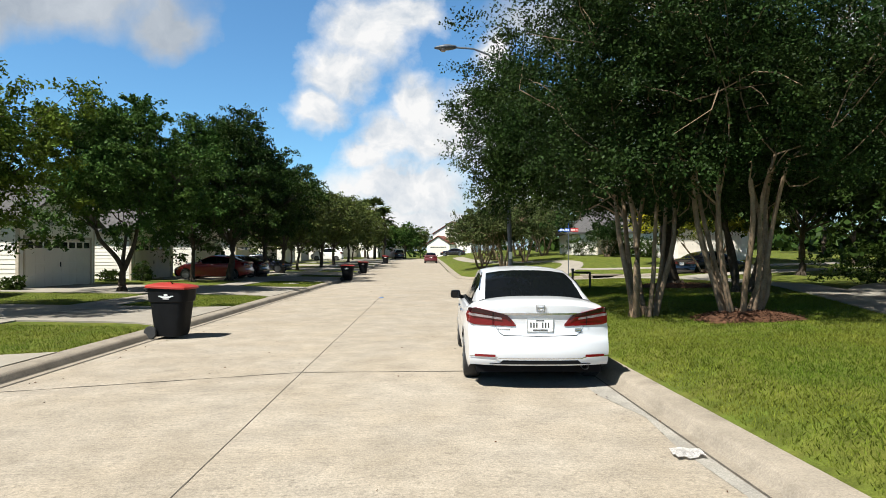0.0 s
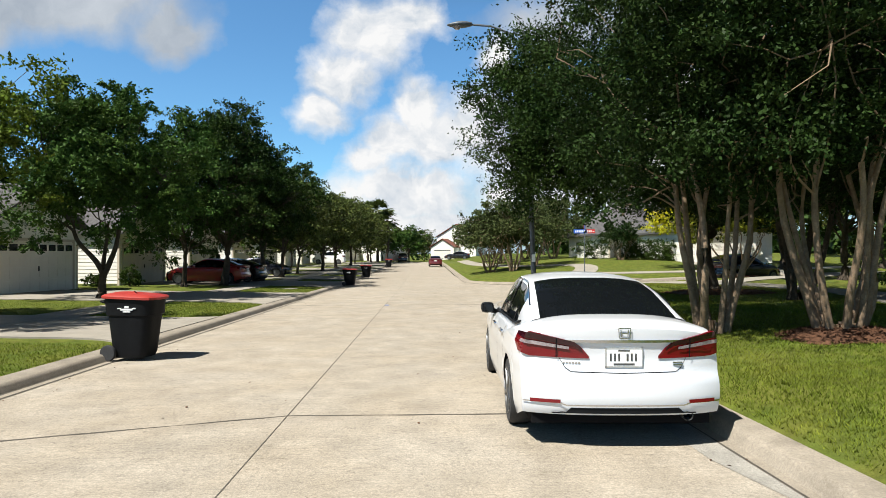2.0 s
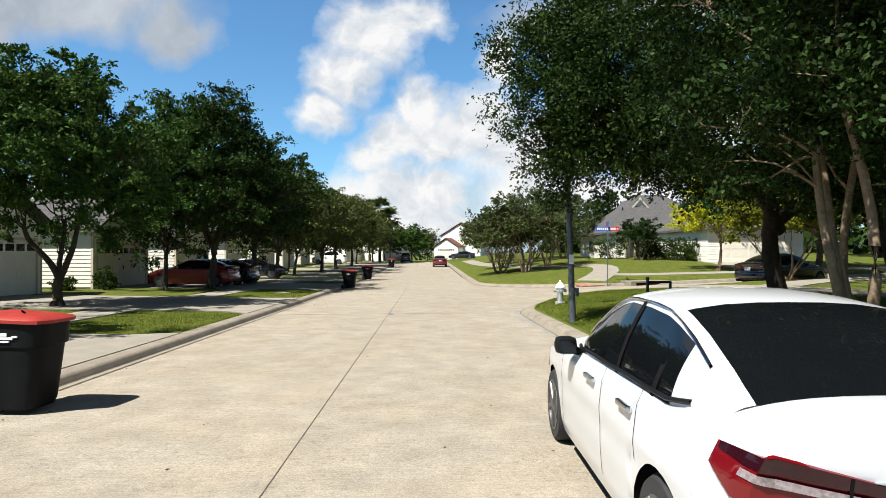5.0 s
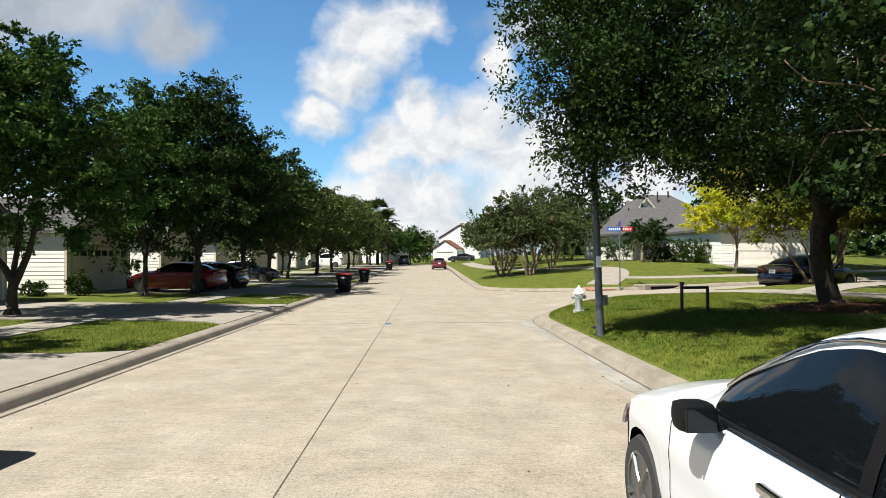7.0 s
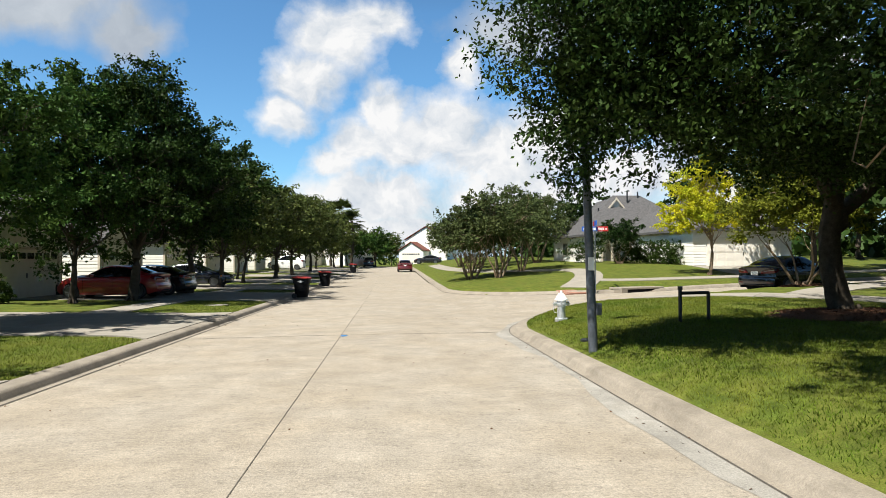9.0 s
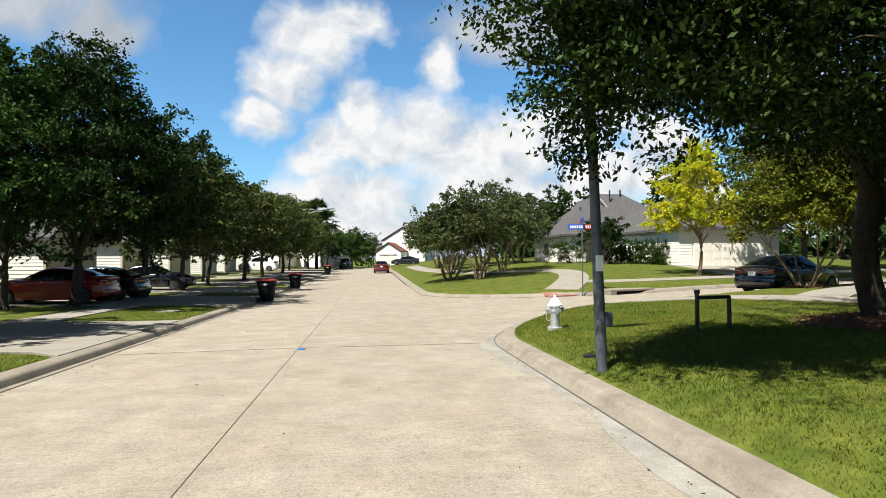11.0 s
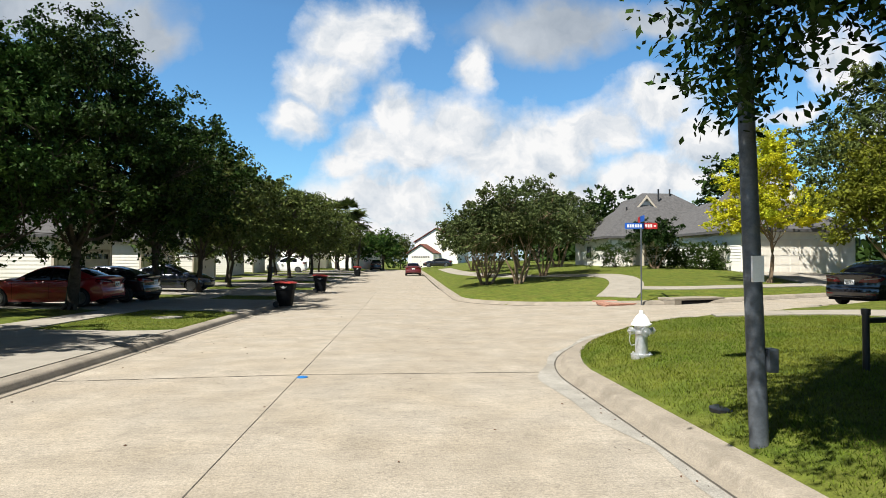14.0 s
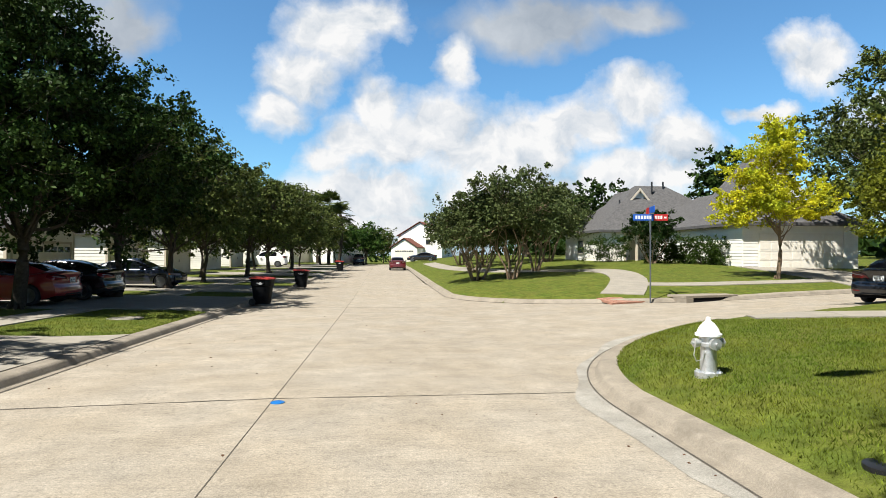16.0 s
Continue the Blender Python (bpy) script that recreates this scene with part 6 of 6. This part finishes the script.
def street_sign(x, y):
    base = thing("street_sign", x, y, label="street name sign with blue and red blades on a steel post", category="street sign")
    bm = bmesh.new()
    cyl(bm, (0, 0, -0.2), (0, 0, 2.98), 0.028, seg=10)
    part("post", bm, GALV, base, smooth=50)
    bm = bmesh.new()
    cyl(bm, (0, 0, 2.55), (0, 0, 2.98), 0.036, seg=10)
    part("sleeve", bm, GALV, base, smooth=50)
    for name, z, turn, words in (("lower_blade", 2.94, -6, True), ("upper_blade", 3.2, 78, False)):
        blade = new(name)
        blade.parent = base
        blade.matrix_basis = pose(0, 0, z, 0, 0, turn)
        bm = bmesh.new()
        box(bm, -0.62, -0.012, 0, 0.12, 0.012, 0.23, 0.004)
        part("blue_field", bm, SIGN_BLUE, blade)
        bm = bmesh.new()
        box(bm, 0.12, -0.012, 0, 0.62, 0.012, 0.23, 0.004)
        part("red_field", bm, SIGN_RED, blade)
        marks = [(-0.54 + k * 0.1, 0.055, 0.07, 0.12) for k in range(6)] + [(0.15 + k * 0.1, 0.055, 0.07, 0.12) for k in range(3)] + [(0.48, 0.08, 0.09, 0.06)]
        for x0, z0, w, h in (marks if words else marks[:5]):
            bm = bmesh.new()
            box(bm, x0, -0.017, z0, x0 + w, -0.012, z0 + h)
            part("name_bar", bm, WHITE_INK, blade)


street_sign(9.12, 37.0)


def pipe_rack(x, y, turn):
    base = thing("pipe_bracket", x, y, turn=turn, label="black pipe bracket standing on the lawn", category="utility pipe")
    for xx, h in ((-0.33, 0.66), (0.33, 0.58)):
        bm = bmesh.new()
        cyl(bm, (xx, 0, -0.15), (xx, 0, h), 0.038, seg=10)
        if xx < 0:
            cyl(bm, (xx, 0, h - 0.02), (xx, 0, h + 0.05), 0.05, seg=10)
        part("upright", bm, BLACK_METAL, base, smooth=40)
    bm = bmesh.new()
    cyl(bm, (-0.33, 0, 0.57), (0.34, 0, 0.57), 0.034, seg=10)
    part("crossbar", bm, BLACK_METAL, base, smooth=40)


pipe_rack(5.72, 21.3, 8)

# ---- storm drain in the far kerb ----
drain = thing("storm_drain", 11.4, 37.08, road_z(37.08) + rise(11.4, 37.08), 19.1, label="kerb inlet with a dark slot under a concrete lid", category="storm drain")
bm = bmesh.new()
box(bm, -1.3, -0.12, 0.13, 1.3, 0.75, 0.22, 0.015)
part("lid_slab", bm, KERB, drain)
# solid black box: the inlet mouth's inner shade given as colour
bm = bmesh.new()
box(bm, -0.95, -0.10, -0.02, 0.95, 0.5, 0.128)
part("slot", bm, DARK, drain)
for g in (-1, 1):
    bm = bmesh.new()
    box(bm, g * 1.12 - 0.17, -0.13, -0.05, g * 1.12 + 0.17, 0.5, 0.13, 0.01)
    part("cheek", bm, KERB, drain)

# ---- red paver ramp ----
ramp = tagged(new("ramp"), "red brick paver ramp down to the side street", "ramp", kind="structure")
me = None
for i in range(8):
    for j in range(5):
        u, v = -0.72 + i * 0.205, j * 0.205
        x, y = 8.45 + 0.98 * u - 0.2 * v, 37.15 + 0.2 * u + 0.98 * v
        if me is None:
            bm = bmesh.new()
            box(bm, -0.098, -0.098, -0.06, 0.098, 0.098, 0.03, 0.008)
            me = bpy.data.meshes.new("paver")
            bm.to_mesh(me)
            bm.free()
            me.materials.append(BRICK)
        ob = new("paver", me)
        ob.parent = ramp
        ob.matrix_basis = pose(x, y, road_z(y) + rise(x, y) + 0.045 + 0.09 * j / 4, 6, 0, 11.5)

# ---- small things ----
for (x, y, t, lb) in ((-5.02, 12.2, 84, "black wheeled trash bin with red lid at the kerb"), (-4.95, 39.9, 80, "black wheeled trash bin with dusty red lid at the kerb"),
                      (-5.05, 51.5, 86, "black wheeled trash bin with red lid at the kerb"), (-4.8, 78.5, 88, "black wheeled trash bin far down the kerb"), (-5.0, 81.0, 90, "black wheeled trash bin far down the kerb")):
    bin_thing(x, y, t, lb)


def mound(x, y, rx, ry, h, label, seed):
    rng_ = np.random.default_rng(seed)
    bm = bmesh.new()
    rows = []
    for f in np.linspace(0, 1, 9):
        row = []
        for a in np.linspace(0, 2 * math.pi, 37):
            r = f * (1 + 0.10 * math.sin(3 * a + seed) + 0.06 * math.sin(7 * a))
            xx, yy = x + rx * r * math.cos(a), y + ry * r * math.sin(a)
            row.append((xx, yy, ground(xx, yy) + h * (1 - f ** 2) - 0.02 * (f == 1) + 0.01))
        rows.append(row)
    grid_mesh(bm, rows)
    bmesh.ops.remove_doubles(bm, verts=bm.verts, dist=0.002)
    bmesh.ops.recalc_face_normals(bm, faces=bm.faces)
    ring = tagged(mesh_object("mulch_ring", bm, MULCH, 60), label, "mulch", kind="stuff")
    n_ = 1500
    a, r = rng_.random(n_) * 6.2832, rng_.random(n_) ** 0.5 * 1.03
    out = np.empty((n_, 4, 3))
    for i in range(n_):
        xx, yy = x + rx * r[i] * math.cos(a[i]), y + ry * r[i] * math.sin(a[i])
        c = Vector((xx, yy, ground(xx, yy) + h * max(0, 1 - r[i] ** 2) + 0.015))
        d = Vector(rng_.normal(0, 1, 3) * np.array([1, 1, 0.35])).normalized() * rng_.uniform(0.02, 0.05)
        e = d.cross(Vector((rng_.normal(0, .4), rng_.normal(0, .4), 1))).normalized() * 0.009
        out[i] = [c - d - e, c + d - e, c + d + e, c - d + e]
    chips = new("mulch_chips", raw_mesh("mulch_chips", out.reshape(-1, 3), 4, MULCH))
    chips.parent = ring


mound(5.95, 10.8, 0.95, 0.8, 0.14, "low ring of brown mulch round the tree stems", 3)
mound(9.2, 21.3, 1.7, 1.5, 0.10, "bare brown mulch under the oak", 4)
mound(15.0, 30.7, 0.9, 0.5, 0.06, "brown mulch under the shrub tree", 5)

# newspaper in the gutter
bm = bmesh.new()
rng = np.random.default_rng(5)
rows = [[(2.05 + 0.05 * i + 0.01 * rng.normal(), 4.72 + 0.05 * j + 0.01 * rng.normal(), road_z(4.8) + 0.015 + 0.035 * rng.random()) for i in range(6)] for j in range(5)]
grid_mesh(bm, rows)
bmesh.ops.solidify(bm, geom=bm.faces, thickness=0.006)
tagged(mesh_object("newspaper", bm, PAPER, 30), "crumpled wet newspaper lying in the gutter", "litter")
bm = bmesh.new()
lathe(bm, [(0.085, 0), (0.085, 0.008), (0.06, 0.018), (0.01, 0.02)], 16)
ob = mesh_object("road_marker", bm, MARKER_BLUE, 40)
ob.location = (-1.62, 23.85, road_z(23.85))
tagged(ob, "small blue round marker on the street joint", "road marker")
# meter lids on the lawn
for x, y in ((3.9, 23.2), (3.2, 20.4), (-7.2, 33.2)):
    bm = bmesh.new()
    lathe(bm, [(0.17, -0.08), (0.17, 0.015), (0.15, 0.022), (0.02, 0.022)], 20)
    ob = mesh_object("meter_lid", bm, BLACK_METAL if x > 0 else WALKWAY, 40)
    ob.location = (x, y, ground(x, y) - (0.03 if x > 0 else 0))
    if x < 0:
        ob.scale = (2.6, 2.6, 1)
    tagged(ob, "round meter lid flush with the lawn", "utility cover")

# street litter: dry leaves and twigs
rng = np.random.default_rng(77)
quads = []
for i in range(420):
    y = rng.uniform(1, 60)
    x = rng.choice([rng.uniform(-5.2, 2.3), rng.normal(-5.1, 0.25), rng.normal(2.2, 0.15) if y < 22 else rng.uniform(-5.2, 2.3)])
    x = min(max(x, -5.25), 2.35)
    c = Vector((x, y, road_z(y) + 0.008))
    d = Vector((rng.normal(), rng.normal(), 0)).normalized() * rng.uniform(0.010, 0.024)
    e = Vector((-d.y, d.x, 0)) * rng.uniform(0.2, 0.6) + Vector((0, 0, 0.006))
    quads += [c - d, c - e, c + d, c + e]
tagged(new("fallen_leaves", raw_mesh("fallen_leaves", np.array([tuple(q) for q in quads]), 4, MULCH)), "scattered dry brown leaves on the concrete street", "leaf litter", kind="stuff")

# ---- hedges and shrubs ----
for i, (x, y, r, lb) in enumerate([(15.6, 57.8, (1.5, 1.1, 1.7), "clipped dark green bush by the house wall"), (17.5, 53.3, (1.2, 0.9, 1.5), "dark green clipped hedge before the house"), (19.3, 51.9, (1.2, 0.9, 1.6), "dark green clipped hedge before the house"),
                                   (18.4, 52.6, (1.2, 0.9, 1.6), "dark green clipped hedge before the house"), (20.3, 51.2, (1.1, 0.9, 1.5), "dark green clipped hedge before the house"),
                                   (17.4, 22.0, (1.9, 1.2, 1.4), "dense green hedge behind the sidewalk"), (19.2, 19.4, (1.9, 1.3, 1.4), "dense green hedge behind the sidewalk"), (20.6, 16.0, (1.9, 1.4, 1.4), "dense green hedge behind the sidewalk"),
                                   (-16.9, 32.9, (0.45, 0.35, 0.6), "small dark shrub by a house wall"), (-16.2, 24.3, (0.4, 0.35, 0.5), "small green shrub by a house corner"), (-15.7, 43.4, (0.6, 0.5, 1.1), "green shrub by a house corner"), (-15.4, 33.6, (0.5, 0.4, 1.0), "green shrub by a house corner")]):
    bush(x, y, r, HEDGE_LEAF, lb, leaves=int(1700 * r[0] * r[2]) + 600, size=(0.115, 0.07), seed=60 + i, clumps=90, group="shrubs")
tree(16.4, 52.5, stems_of(6, 0.15, 0.9, 1.3, 0.035, 14), [((0, 0, 2.1), (1.5, 1.4, 1.0), 1.0)], CRAPE_LEAF, PALE_BARK, "small many-stemmed shrub tree before the house", leaves=7000, clumps=90, size=(0.11, 0.055), spread=0.24, seed=71, group="street trees")


# ---- grass ----
def grass(name, areas, count, h, seed):
    rng_ = np.random.default_rng(seed)
    tri = []
    weights = np.array([(x1 - x0) * (y1 - y0) * w for x0, y0, x1, y1, w in areas])
    pick = rng_.choice(len(areas), count, p=weights / weights.sum())
    for i in pick:
        x0, y0, x1, y1, w = areas[i]
        x, y = rng_.uniform(x0, x1), rng_.uniform(y0, y1)
        d, block = lot(x, y)
        if d < 0.07 or paved(x, y):
            continue
        z = ground(x, y)
        a = rng_.random() * 6.2832
        hh, ww = h * rng_.uniform(0.5, 1.25), rng_.uniform(0.004, 0.008)
        c, s_ = math.cos(a), math.sin(a)
        lx, ly = rng_.normal(0, hh * 0.7), rng_.normal(0, hh * 0.7)
        tri += [(x - c * ww, y - s_ * ww, z - 0.01), (x + c * ww, y + s_ * ww, z - 0.01), (x + lx, y + ly, z + hh)]
    ob = new(name, raw_mesh(name, np.array(tri), 3, GRASS))
    return tagged(ob, "short mown green grass with yellowish blades", "grass", kind="stuff")


PATHS = [(near_walk, 0.78), (spur, 0.68), (private, 1.72), (far_walk, 0.83), (spur2, 0.53)]
PATHS = [(np.array(p), w) for p, w in PATHS]


def paved(x, y):
    if x < 0:
        return any(a - (0.7 * max(0, 1 - (-5.66 - x) / 1.2) ** 2) < y < b + 0.7 * max(0, 1 - (-5.66 - x) / 1.2) ** 2 for a, b in DRIVES) or -10.25 < x < -8.95
    if math.hypot(x - 5.95, (y - 10.8) * 1.15) < 0.85 or math.hypot(x - 9.2, y - 21.3) < 1.45:
        return True
    return any(((p - (x, y)) ** 2).sum(1).min() < w * w for p, w in PATHS)


grass("grass", [(2.6, 2.0, 7.5, 9, 2.8), (2.6, 9, 10.5, 16, 1.6), (2.6, 16, 8, 25, 2.0), (3, 25, 10, 29, 1.2), (8, 16, 13, 27, 0.6)], 280000, 0.034, 1)
grass("grass", [(-8.9, 9, -5.6, 13, 1.6), (-8.9, 17.5, -5.6, 23.5, 1.5), (-16, 9, -10.2, 24, 0.5), (-8.9, 29, -5.6, 36, 0.9), (-8.9, 42, -5.6, 46, 0.6)], 60000, 0.042, 2)
